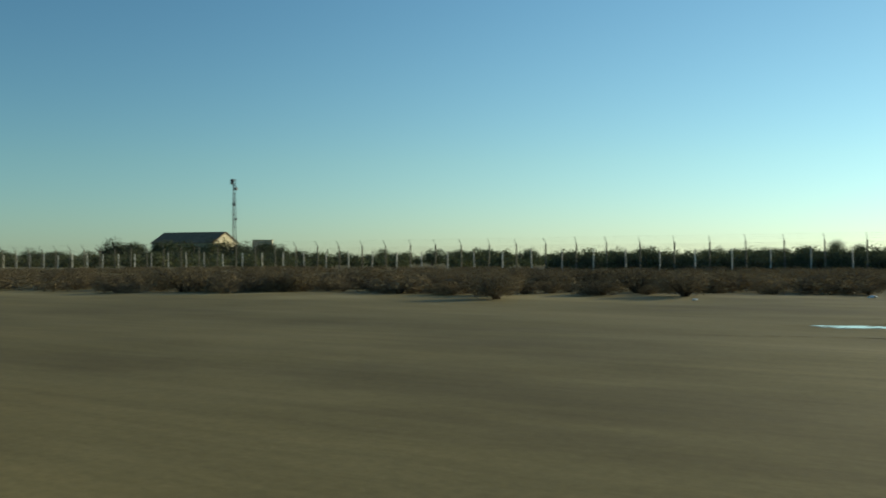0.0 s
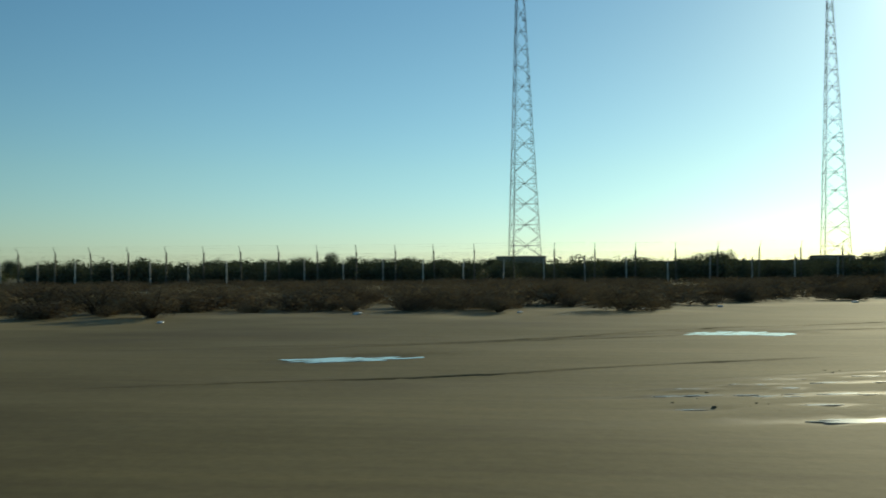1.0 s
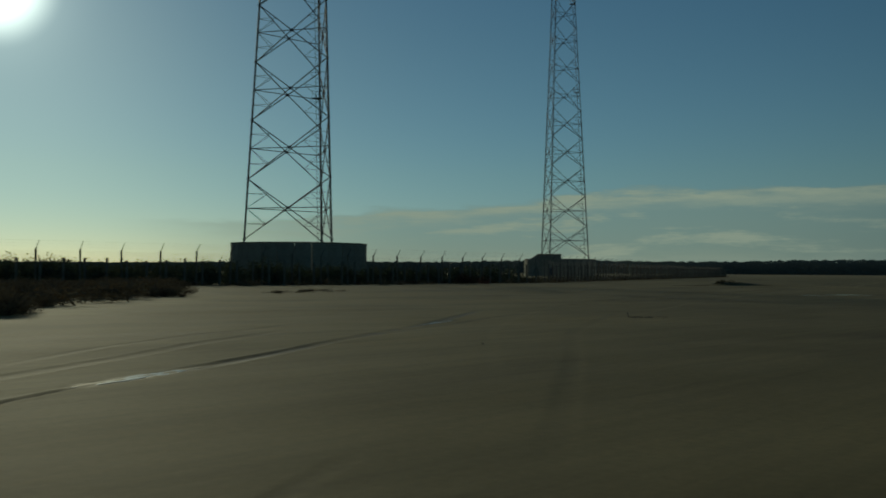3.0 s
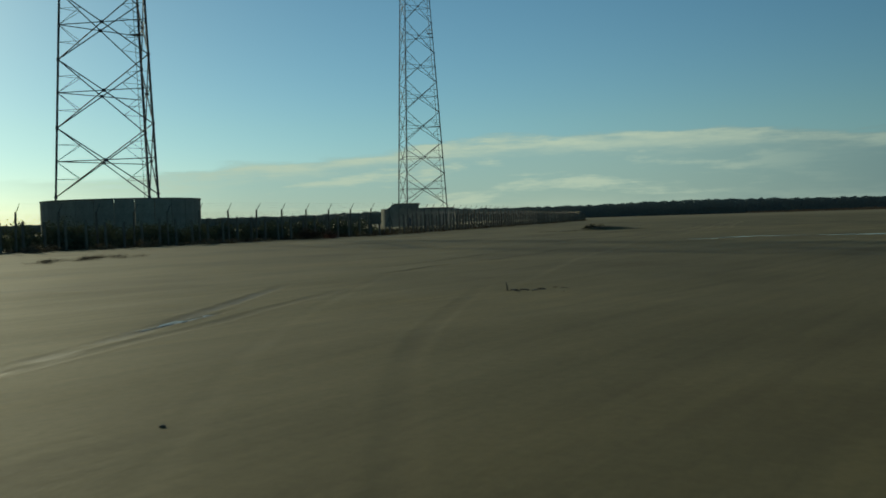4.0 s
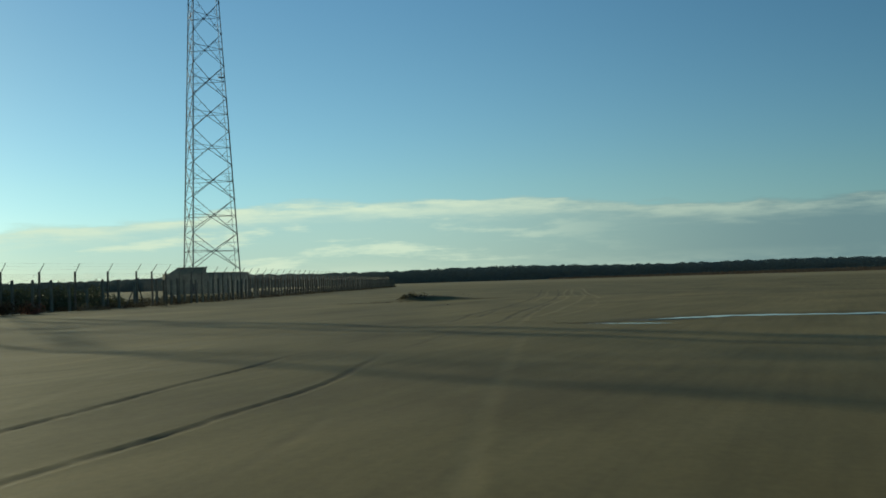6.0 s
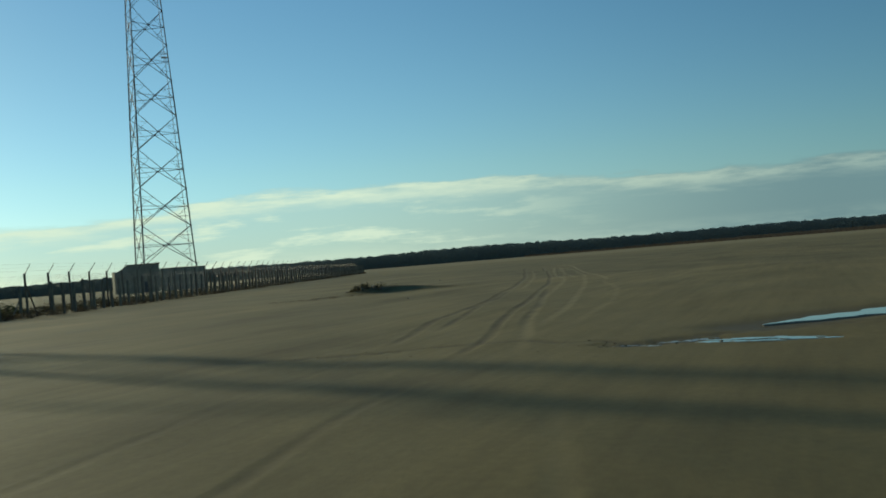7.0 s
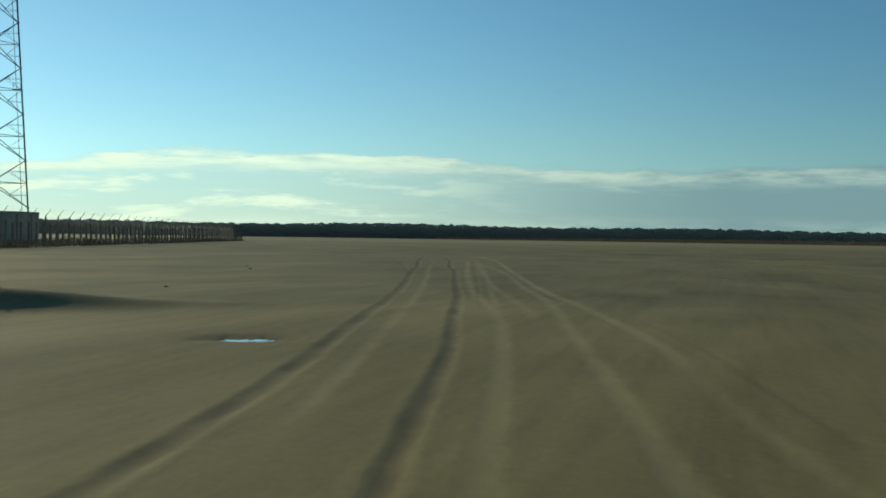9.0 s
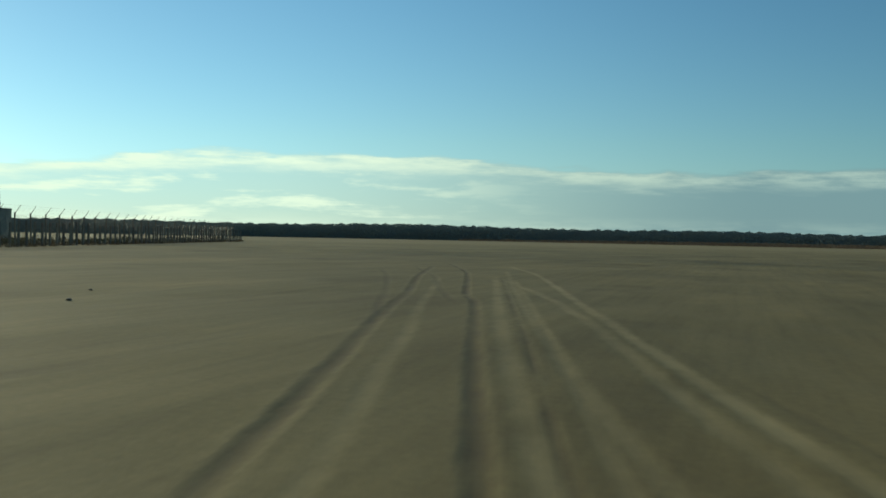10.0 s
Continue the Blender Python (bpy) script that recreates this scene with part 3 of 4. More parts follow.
dry = np.maximum(dry, np.clip(strip * (0.32 + 0.5 * ripple(X, Y, 1.3, 5)), 0, 1))
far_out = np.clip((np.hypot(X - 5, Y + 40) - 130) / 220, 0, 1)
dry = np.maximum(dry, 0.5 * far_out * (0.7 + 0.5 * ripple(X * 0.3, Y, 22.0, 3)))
rows_n, cols_n = Z.shape
verts = np.stack([X.ravel(), Y.ravel(), Z.ravel()], 1)
idx = np.arange(rows_n * cols_n).reshape(rows_n, cols_n)
quads = np.stack([idx[:-1, :-1], idx[:-1, 1:], idx[1:, 1:], idx[1:, :-1]], -1).reshape(-1, 4)
gm = bpy.data.meshes.new("ground")
gm.vertices.add(len(verts))
gm.vertices.foreach_set("co", verts.ravel())
gm.loops.add(quads.size)
gm.loops.foreach_set("vertex_index", quads.ravel().astype(np.int32))
gm.polygons.add(len(quads))
gm.polygons.foreach_set("loop_start", np.arange(0, quads.size, 4, dtype=np.int32))
gm.polygons.foreach_set("use_smooth", np.ones(len(quads), dtype=bool))
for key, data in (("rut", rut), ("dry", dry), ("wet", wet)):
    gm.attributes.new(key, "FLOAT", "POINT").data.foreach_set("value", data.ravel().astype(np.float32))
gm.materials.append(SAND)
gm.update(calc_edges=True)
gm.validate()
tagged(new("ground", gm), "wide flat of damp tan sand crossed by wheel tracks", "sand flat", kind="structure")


def puddle(x, y, half, wide, turn, seed, level, mat):
    rnd = hashed(seed)
    n = 72
    ring = []
    ph = [rnd.uniform(0, 6.28) for _ in range(4)]
    for i in range(n):
        a = 2 * math.pi * i / n
        k = 1 + 0.20 * math.sin(2 * a + ph[0]) + 0.16 * math.sin(3 * a + ph[1]) + 0.13 * math.sin(7 * a + ph[2]) + 0.10 * math.sin(11 * a + ph[3])
        ring.append((math.cos(a) * half * k * 1.05, math.sin(a) * (wide + 0.006) * k * 1.05, 0.0))
    sh = Shape()
    sh.add(ring + [(px * 1.02, py * 1.02, -0.03) for px, py, _ in ring], [tuple(range(n))] + [(i, n + i, n + (i + 1) % n, (i + 1) % n) for i in range(n)])
    ob = put("puddle", sh.mesh("puddle", mat), None, pose(x, y, level, 0, 0, turn))
    return tagged(ob, "shallow puddle of still water reflecting the sky", "puddle", "puddles on the sand")


def channel_pool():
    """A long ribbon of still water with a frayed edge."""
    mid = [Vector(p[:2]) for p in spline(BED, 0.10)]
    left, right, n = [], [], len(mid)
    for i, p in enumerate(mid):
        d = (mid[min(i + 1, n - 1)] - mid[max(i - 1, 0)]).normalized()
        u = i * 0.10
        taper = min(1, (u + 0.05) / 2.0) * min(1, (n - i) / 20)
        for row, sign in ((left, 1), (right, -1)):
            w = 0.46 * taper * (1 + 0.28 * math.sin(u * 1.9 + sign) + 0.22 * math.sin(u * 4.7 + 2 * sign) + 0.16 * math.sin(u * 11.3 + sign))
            row.append((p.x - d.y * w * sign, p.y + d.x * w * sign))
    sh = Shape()
    rim = left + right[::-1]
    m = len(rim)
    sh.add([(x, y, -0.012) for x, y in left] + [(x, y, -0.012) for x, y in right], [(i, n + i, n + i + 1, i + 1) for i in range(n - 1)])
    sh.add([(x, y, -0.012) for x, y in rim] + [(x, y, -0.07) for x, y in rim], [(i, m + i, m + (i + 1) % m, (i + 1) % m) for i in range(m)])
    tagged(put("channel_pool", sh.mesh("channel_pool", WATER)), "long narrow pool of still water shining in a shallow channel", "puddle", "puddles on the sand")


channel_pool()
for k, row in enumerate(PUDDLES):
    puddle(*row, k + 50, *((-0.016, FILM) if row[3] < 0.13 else (-0.012, WATER)))


# ---- masts and their enclosures ----
def mast_meshes():
    """A three-legged lattice mast: legs, crossed braces and struts, one mesh a part, around the z axis with one leg towards +x."""
    base_r, vanish, z0 = 7.25, 128.0, 5.05

    def corner(i, z):
        r = base_r * (1 - (z - z0) / vanish)
        a = radians(120 * i)
        return Vector((r * math.cos(a), r * math.sin(a), z))

    levels, z, p = [z0], z0, 7.6
    while z < 104:
        z += p
        levels.append(z)
        p *= 0.985
    out = []
    for i in range(3):
        sh = Shape()
        pts = [corner(i, 0.0)] + [corner(i, q) for q in levels]
        for a, b in zip(pts, pts[1:]):
            sh.tube(a, b, 0.135 if a.z < 40 else 0.10, None, 7)
            sh.tube(b - Vector((0, 0, 0.12)), b + Vector((0, 0, 0.12)), 0.20, None, 7)
        out.append(("leg", sh.mesh("leg", STEEL)))
    extra = Shape()
    for a, b in zip(levels, levels[1:]):
        for i in range(3):
            j = (i + 1) % 3
            la, lb, ra, rb = corner(i, a), corner(i, b), corner(j, a), corner(j, b)
            # the diagonals of a tapering panel cross a little above its middle
            wa, wb = (la - ra).length, (lb - rb).length
            t = wa / (wa + wb)
            mid = la.lerp(rb, t)
            sh = Shape()
            thick = 0.068 if a < 45 else 0.052
            sh.tube(la, rb, thick, None, 5)
            sh.tube(ra, lb, thick, None, 5)
            sh.box(mid - Vector((0.16, 0.16, 0.16)), mid + Vector((0.16, 0.16, 0.16)))
            out.append(("cross_brace", sh.mesh("cross_brace", STEEL)))
            hl, hr = la.lerp(lb, t), ra.lerp(rb, t)
            sh = Shape()
            sh.tube(hl, hr, 0.055, None, 5)
            out.append(("strut", sh.mesh("strut", STEEL)))
            for (s0, s1), other in (((la, lb), rb), ((ra, rb), lb)):
                for u, v in ((0.25, 0.5), (0.75, 0.5)):
                    leg_pt = s0.lerp(s1, t * u * 2 if u < 0.5 else t + (1 - t) * (u - 0.5) * 2)
                    q = mid.lerp(s0 if u < 0.5 else s1, 0.5)
                    extra.tube(leg_pt, q, 0.028, None, 4)
                    extra.tube(s0.lerp(s1, t), q, 0.028, None, 4)
    out.append(("bracing", extra.mesh("secondary_bracing", STEEL)))
    lad = Shape()
    side = Vector((0.22, 0, 0))
    top = levels[-1]
    e0, e1 = corner(0, 3.0) + Vector((-0.9, 0.0, 0)), corner(0, top) + Vector((-0.35, 0.0, 0))
    w = Vector((0, 0.24, 0))
    lad.tube(e0 + w, e1 + w, 0.03, None, 4)
    lad.tube(e0 - w, e1 - w, 0.03, None, 4)
    n = 200
    for k in range(n):
        q = e0.lerp(e1, k / n)
        lad.tube(q + w, q - w, 0.018, None, 4)
    out.append(("ladder", lad.mesh("ladder", STEEL)))
    for k, zz in enumerate((24.0, 46.5, 69.0, 90.0)):
        sh = Shape()
        c = corner(0, zz) + Vector((-0.7, 0, 0))
        sh.box(c - Vector((0.6, 0.6, 0.04)), c + Vector((0.6, 0.6, 0.04)))
        for sx, sy in ((-1, -1), (1, -1), (1, 1), (-1, 1)):
            sh.tube(c + Vector((sx * 0.58, sy * 0.58, 0)), c + Vector((sx * 0.58, sy * 0.58, 1.05)), 0.025, None, 4)
        for s1, s2 in (((-1, -1), (1, -1)), ((1, -1), (1, 1)), ((1, 1), (-1, 1))):
            sh.tube(c + Vector((s1[0] * 0.58, s1[1] * 0.58, 1.05)), c + Vector((s2[0] * 0.58, s2[1] * 0.58, 1.05)), 0.025, None, 4)
        out.append(("rest_platform", sh.mesh("rest_platform", STEEL)))
    return out


MAST = [  # centre, turn of the first leg in degrees
    (-62.5, -14.0, 114.8), (-108.6, 108.5, 45.7), (-302.0, -110.0, 100.0), (-355.5, 13.0, 83.0)]
first = thing("lattice_mast", pose(0, 0, 0), "tall grey galvanised steel three-legged lattice radio mast", "radio mast", "masts of the antenna field")
for name, me in mast_meshes():
    ob = put(name, me, first)
    if name == "bracing":
        tagged(ob, kind="stuff")
for k, (x, y, turn) in enumerate(MAST):
    m = pose(x, y, ground_z(x, y), 0, 0, turn)
    if k == 0:
        first.matrix_world = m @ Matrix.Diagonal((0.95, 0.95, 1, 1))
    else:
        copy_thing(first, m).matrix_world = m


def ring_wall(x, y, radius, height, seed, panels=26):
    """A round screen wall of precast panels with a coping."""
    z = ground_z(x, y)
    t = thing("enclosure_wall", pose(x, y, z - 0.1, 0, 0, seed * 5), "round grey concrete screen wall about the foot of a mast", "wall", "mast enclosures")
    step = 2 * math.pi / panels
    sh = Shape()
    n = 3
    gap = 0.004
    inner, outer = [], []
    for i in range(n + 1):
        a = -step / 2 + gap + (step - 2 * gap) * i / n
        outer.append((math.cos(a) * radius, math.sin(a) * radius))
        inner.append((math.cos(a) * (radius - 0.28), math.sin(a) * (radius - 0.28)))
    vs = []
    for zz in (0.0, height):
        vs += [(*q, zz) for q in outer] + [(*q, zz) for q in inner]
    k = n + 1
    fs = []
    for i in range(n):
        fs += [(i, i + 1, 2 * k + i + 1, 2 * k + i), (k + i + 1, k + i, 3 * k + i, 3 * k + i + 1), (2 * k + i, 2 * k + i + 1, 3 * k + i + 1, 3 * k + i)]
    fs += [(0, 2 * k, 3 * k, k), (n, k + n, 3 * k + n, 2 * k + n)]
    sh.add(vs, fs)
    me = sh.mesh("panel", CONCRETE)
    for i in range(panels):
        put("panel", me, t, pose(0, 0, 0, 0, 0, math.degrees(step * i)))
    cap = Shape()
    m = 72
    for i in range(m):
        a, b = 2 * math.pi * i / m, 2 * math.pi * (i + 1) / m
        q = []
        for zz in (height, height + 0.14):
            for rr in (radius + 0.06, radius - 0.34):
                for ang in (a, b):
                    q.append((math.cos(ang) * rr, math.sin(ang) * rr, zz))
        cap.add(q, [(0, 1, 5, 4), (3, 2, 6, 7), (4, 5, 7, 6), (1, 0, 2, 3)])
    put("coping", cap.mesh("coping", CONCRETE), t)
    return t


ring_wall(-62.5, -14.0, 8.55, 4.55, 1)
ring_wall(-108.6, 108.5, 8.9, 4.25, 2)
ring_wall(-302.0, -110.0, 9.0, 5.2, 3)
ring_wall(-355.5, 13.0, 8.6, 5.3, 4)


def hut(name, x, y, turn, length, depth, height, label, chamfer=0.0, category="hut", mat=None):
    """A plain block hut with a slab roof, a door and a vent; one end of its roof may slope."""
    t = thing(name, pose(x, y, ground_z(x, y) - 0.05, 0, 0, turn), label, category)
    sh = Shape()
    hl, hd = length / 2, depth / 2
    prof = [(-hl, 0), (hl, 0), (hl, height), (-hl + chamfer, height), (-hl, height - chamfer * 0.62)] if chamfer else [(-hl, 0), (hl, 0), (hl, height), (-hl, height)]
    n = len(prof)
    sh.add([(px, -hd, pz) for px, pz in prof] + [(px, hd, pz) for px, pz in prof],
           [tuple(range(n)), tuple(range(2 * n - 1, n - 1, -1))] + [(i, n + i, n + (i + 1) % n, (i + 1) % n) for i in range(n)])
    put("wall", sh.mesh("wall", mat or CONCRETE), t)
    roof = Shape()
    roof.box((-hl + chamfer - 0.05, -hd - 0.2, height), (hl + 0.2, hd + 0.2, height + 0.18))
    put("roof_slab", roof.mesh("roof_slab", CONCRETE), t)
    door = Shape()
    door.box((hl * 0.3, -hd - 0.05, 0.05), (hl * 0.3 + 0.95, -hd - 0.005, 2.1))
    put("door", door.mesh("door", STEEL), t, label="grey steel door")
    return t


vr, vf = Vector((0.80, 0.60)), Vector((-0.60, 0.80))
q = Vector((-108.6, 108.5)) - vr * 4.0 - vf * 6.2
hut("tuning_hut", q.x, q.y, math.degrees(math.atan2(vr.y, vr.x)), 8.0, 5.0, 5.3, "grey concrete tuning hut with one sloping end against the mast wall", 2.2)
hut("block_hut", -232.0, 9.0, 62.0, 6.3, 5.0, 5.7, "small flat-roofed concrete block hut behind the bushes")
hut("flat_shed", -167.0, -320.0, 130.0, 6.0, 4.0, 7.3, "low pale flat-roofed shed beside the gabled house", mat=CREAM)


def gabled_house(x, y, turn):
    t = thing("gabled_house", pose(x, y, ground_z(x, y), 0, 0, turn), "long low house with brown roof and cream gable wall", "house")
    L, D, eave, ridge = 11.2, 6.0, 6.4, 9.4
    sh = Shape()
    sh.add([(-L, -D, 0), (L, -D, 0), (L, D, 0), (-L, D, 0), (-L, -D, eave), (L, -D, eave), (L, D, eave), (-L, D, eave), (-L, 0, ridge - 0.2), (L, 0, ridge - 0.2)],
           [(0, 1, 5, 4), (2, 3, 7, 6), (1, 2, 6, 9, 5), (3, 0, 4, 8, 7)])
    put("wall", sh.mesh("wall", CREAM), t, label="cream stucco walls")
    for s in (-1, 1):
        r = Shape()
        a = [(-L - 0.3, s * (D + 0.5), eave - 0.3), (L + 0.3, s * (D + 0.5), eave - 0.3), (L + 0.3, 0, ridge), (-L - 0.3, 0, ridge)]
        r.add(a + [(p[0], p[1], p[2] + 0.2) for p in a], [(0, 1, 2, 3), (7, 6, 5, 4), (0, 4, 5, 1), (1, 5, 6, 2), (2, 6, 7, 3), (3, 7, 4, 0)])
        put("roof", r.mesh("roof", ROOF), t, label="brown sheet roof")
    return t


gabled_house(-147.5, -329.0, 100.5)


def phone_mast(x, y):
    t = thing("phone_mast", pose(x, y, ground_z(x, y)), "slim lattice telecom mast hung with dark antennas", "mast")
    sh = Shape()
    H, r0, r1 = 25.5, 0.75, 0.45
    cs = [lambda z, i=i: Vector((math.cos(radians(120 * i)) * (r0 + (r1 - r0) * z / H), math.sin(radians(120 * i)) * (r0 + (r1 - r0) * z / H), z)) for i in range(3)]
    for i in range(3):
        sh.tube(cs[i](0), cs[i](H), 0.07, None, 5)
        for k in range(20):
            z0, z1 = H * k / 20, H * (k + 1) / 20
            sh.tube(cs[i](z0), cs[(i + 1) % 3](z1), 0.04, None, 4)
            sh.tube(cs[i](z1), cs[(i + 1) % 3](z1), 0.03, None, 4)
    put("lattice", sh.mesh("lattice", STEEL), t)
    for k, (z, s) in enumerate(((25.0, 0.55), (22.6, 0.5), (18.0, 0.5), (24.2, 0.4), (13.5, 0.35))):
        a = Shape()
        a.tube((0.5 * math.cos(k * 2), 0.5 * math.sin(k * 2) - 0.2, z), (0.9 * math.cos(k * 2), 0.9 * math.sin(k * 2), z), s, s * 0.9, 12)
        put("antenna", a.mesh("antenna", STEEL), t, label="dark drum antenna")


phone_mast(-154.0, -319.0)


# ---- fences ----
def tall_post_meshes():
    sh = Shape()
    w0, w1, H = 0.06, 0.05, 2.62
    vs = [(sx * w, sy * w, z) for w, z in ((w0, -0.2), (w0, 0.0), (w1, H - 0.03), (w1 * 0.8, H)) for sx, sy in ((-1, -1), (1, -1), (1, 1), (-1, 1))]
    fs = [(i * 4 + j, i * 4 + (j + 1) % 4, i * 4 + 4 + (j + 1) % 4, i * 4 + 4 + j) for i in range(3) for j in range(4)] + [(12, 13, 14, 15)]
    sh.add(vs, fs)
    arm = Shape()
    arm.tube((0.0, 0, H - 0.12), (0.44, 0, H + 0.52), 0.028, 0.02, 5)
    for k in range(3):
        u = 0.35 + 0.3 * k
        arm.tube((0.44 * u - 0.05, 0, H - 0.12 + 0.64 * u + 0.03), (0.44 * u + 0.05, 0, H - 0.12 + 0.64 * u + 0.03), 0.018, None, 4)
    return sh.mesh("post", POST), arm.mesh("arm", STEEL)


POST_ME, ARM_ME = tall_post_meshes()
inner = thing("security_fence", pose(0, 0, 0), "tall chain-link security fence on concrete posts with outward barbed arms", "fence")
posts_plan = [(FENCE_A + DIR_A * SPACING * k, 0.0) for k in range(-42, 36)] + [(CORNER, 10.0)] + [(CORNER + DIR_B * SPACING * k, 18.48) for k in range(1, 52)]
rnd = hashed(5)
for p2, turn in posts_plan:
    ob = put("post", POST_ME, inner, pose(p2.x, p2.y, ground_z(p2.x, p2.y), rnd.gauss(0, 0.8), rnd.gauss(0, 0.8), turn + 0.66 + rnd.gauss(0, 2)))
    put("arm", ARM_ME, ob)
brace = Shape()
for d in (DIR_A * -1, DIR_B):
    foot = CORNER + d * 1.3
    brace.tube((CORNER.x, CORNER.y, 1.9), (foot.x, foot.y, 0.0), 0.05, None, 5)
put("corner_brace", brace.mesh("corner_brace", POST), inner)

mesh_wire, barbed = Shape(), Shape()
for start, d, n, out in ((FENCE_A + DIR_A * SPACING * -42, DIR_A, 78, Vector((1, 0))), (CORNER, DIR_B, 51, Vector((math.cos(radians(19.14)), math.sin(radians(19.14)))))):
    length = n * SPACING
    for k in range(int(length / 0.22)):
        for s in (-1, 1):
            u0 = k * 0.22
            u1 = u0 + s * 2.3
            if 0 <= u1 <= length:
                a, b = start + d * u0, start + d * u1
                mesh_wire.tube((a.x, a.y, 0.1 + ground_z(a.x, a.y)), (b.x, b.y, 2.4 + ground_z(a.x, a.y)), 0.0035, None, 3, False)
    for k in range(n):
        a, b = start + d * k * SPACING, start + d * (k + 1) * SPACING
        za, zb = ground_z(a.x, a.y), ground_z(b.x, b.y)
        for u in (0.35, 0.65, 0.95):
            o = out * 0.44 * u
            barbed.tube((a.x + o.x, a.y + o.y, za + 2.53 + 0.64 * u), (b.x + o.x, b.y + o.y, zb + 2.53 + 0.64 * u), 0.003, None, 3, False)
        for zz in (0.15, 1.3, 2.45):
            barbed.tube((a.x, a.y, za + zz), (b.x, b.y, zb + zz), 0.004, None, 3, False)
tagged(put("chain_link", mesh_wire.mesh("chain_link", WIRE), inner), kind="stuff")
tagged(put("strand_wire", barbed.mesh("strand_wire", WIRE), inner), kind="stuff")

def short_post(w, mat):
    sh = Shape()
    vs = [(sx * k, sy * k, z) for k, z in ((w, -0.2), (w, 0.0), (w * 0.92, 1.88), (w * 0.6, 1.98)) for sx, sy in ((-1, -1), (1, -1), (1, 1), (-1, 1))]
    sh.add(vs, [(i * 4 + j, i * 4 + (j + 1) % 4, i * 4 + 4 + (j + 1) % 4, i * 4 + 4 + j) for i in range(3) for j in range(4)] + [(12, 13, 14, 15)])
    return sh.mesh("post", mat)


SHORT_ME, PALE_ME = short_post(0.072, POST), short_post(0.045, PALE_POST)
outer = thing("low_fence", pose(0, 0, 0), "row of stout weathered concrete posts before the tall fence", "fence")
OUT_A, OUT_B = Vector((1.3, 0)), Vector((1.3 * math.cos(radians(19.14)), 1.3 * math.sin(radians(19.14))))
short_plan = [FENCE_A + DIR_A * SPACING * (k - 0.25) + OUT_A for k in range(-42, 14)] + [FENCE_A + DIR_A * SPACING / 2 * (k - 0.2) + OUT_A for k in range(28, 72)]
short_plan += [CORNER + DIR_B * SPACING / 2 * (k + 0.3) + OUT_B for k in range(0, 103)]
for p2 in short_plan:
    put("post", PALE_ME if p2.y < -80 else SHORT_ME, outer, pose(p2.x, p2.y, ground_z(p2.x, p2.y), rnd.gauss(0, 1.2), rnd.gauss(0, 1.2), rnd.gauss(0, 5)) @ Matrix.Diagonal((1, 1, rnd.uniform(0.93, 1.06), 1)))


# ---- plants ----
def leaf_cloud(rnd, count, rx, rz, size, base=0.0, lobes=5):
    """Small leaves over several overlapping lobes, turned mostly outwards, so that a clump rounds off but its outline stays ragged."""
    centres = [(rnd.uniform(-0.55, 0.55) * rx, rnd.uniform(-0.55, 0.55) * rx, rnd.uniform(0.25, 0.62) * rz, rnd.uniform(0.38, 0.62)) for _ in range(lobes)]
    vs, fs = [], []
    for k in range(count):
        cx, cy, cz, cr = rnd.choice(centres)
        out = Vector((rnd.gauss(0, 1), rnd.gauss(0, 1), rnd.gauss(0, 1))).normalized()
        d = out * (rnd.random() ** 0.3)
        p = Vector((cx + d.x * rx * cr, cy + d.y * rx * cr, cz + d.z * rz * cr))
        if p.z < 0.02:
            p.z = rnd.uniform(0.02, 0.3) * rz
        p.z += base
        face = (out + Vector((rnd.gauss(0, 0.45), rnd.gauss(0, 0.45), 0.35 + rnd.gauss(0, 0.45)))).normalized()
        u = face.cross(Vector((rnd.gauss(0, 1), rnd.gauss(0, 1), rnd.gauss(0, 1)))).normalized()
        v = face.cross(u)
        s = size * rnd.uniform(0.6, 1.5)
        o = len(vs)
        vs += [tuple(p - u * s), tuple(p + v * s * 0.5), tuple(p + u * s), tuple(p - v * s * 0.5)]
        fs.append((o, o + 1, o + 2, o + 3))
    return vs, fs


def shrub_parts(seed, rx, rz, leaves, size):
    rnd = hashed(seed)
    tw = Shape()
    for _ in range(26):
        a = rnd.uniform(0, 6.28)
        r = rx * rnd.uniform(0.3, 0.95)
        top = Vector((math.cos(a) * r, math.sin(a) * r, rz * rnd.uniform(0.4, 1.05)))
        mid = top * 0.5 + Vector((rnd.gauss(0, 0.05), rnd.gauss(0, 0.05), 0.05))
        tw.tube((rnd.gauss(0, 0.05), rnd.gauss(0, 0.05), -0.05), mid, 0.016, 0.011, 4, False)
        tw.tube(mid, top, 0.011, 0.004, 4, False)
    fo = Shape()
    fo.add(*leaf_cloud(rnd, leaves, rx, rz, size))
    return tw.mesh("branches", TWIG), fo.mesh("foliage", SHRUB)


def edge_x(y):
    """Where the scrub gives way to open sand."""
    for (y0, x0), (y1, x1) in zip(EDGE, EDGE[1:]):
        if y0 <= y <= y1:
            return x0 + (x1 - x0) * (y - y0) / (y1 - y0)
    return -27.0


SHRUBS = []
for k in range(5):
    t = thing("scrub_bush", pose(0, 0, -50), "low dry brown scrub bush on the sand", "bush", "scrub bushes along the sand")
    b_me, f_me = shrub_parts(100 + k, 0.95, 0.8, 3000, 0.028)
    put("stem_tangle", b_me, t)
    put("foliage", f_me, t)
    SHRUBS.append(t)
rnd = hashed(77)
spots = []
y = -150.0
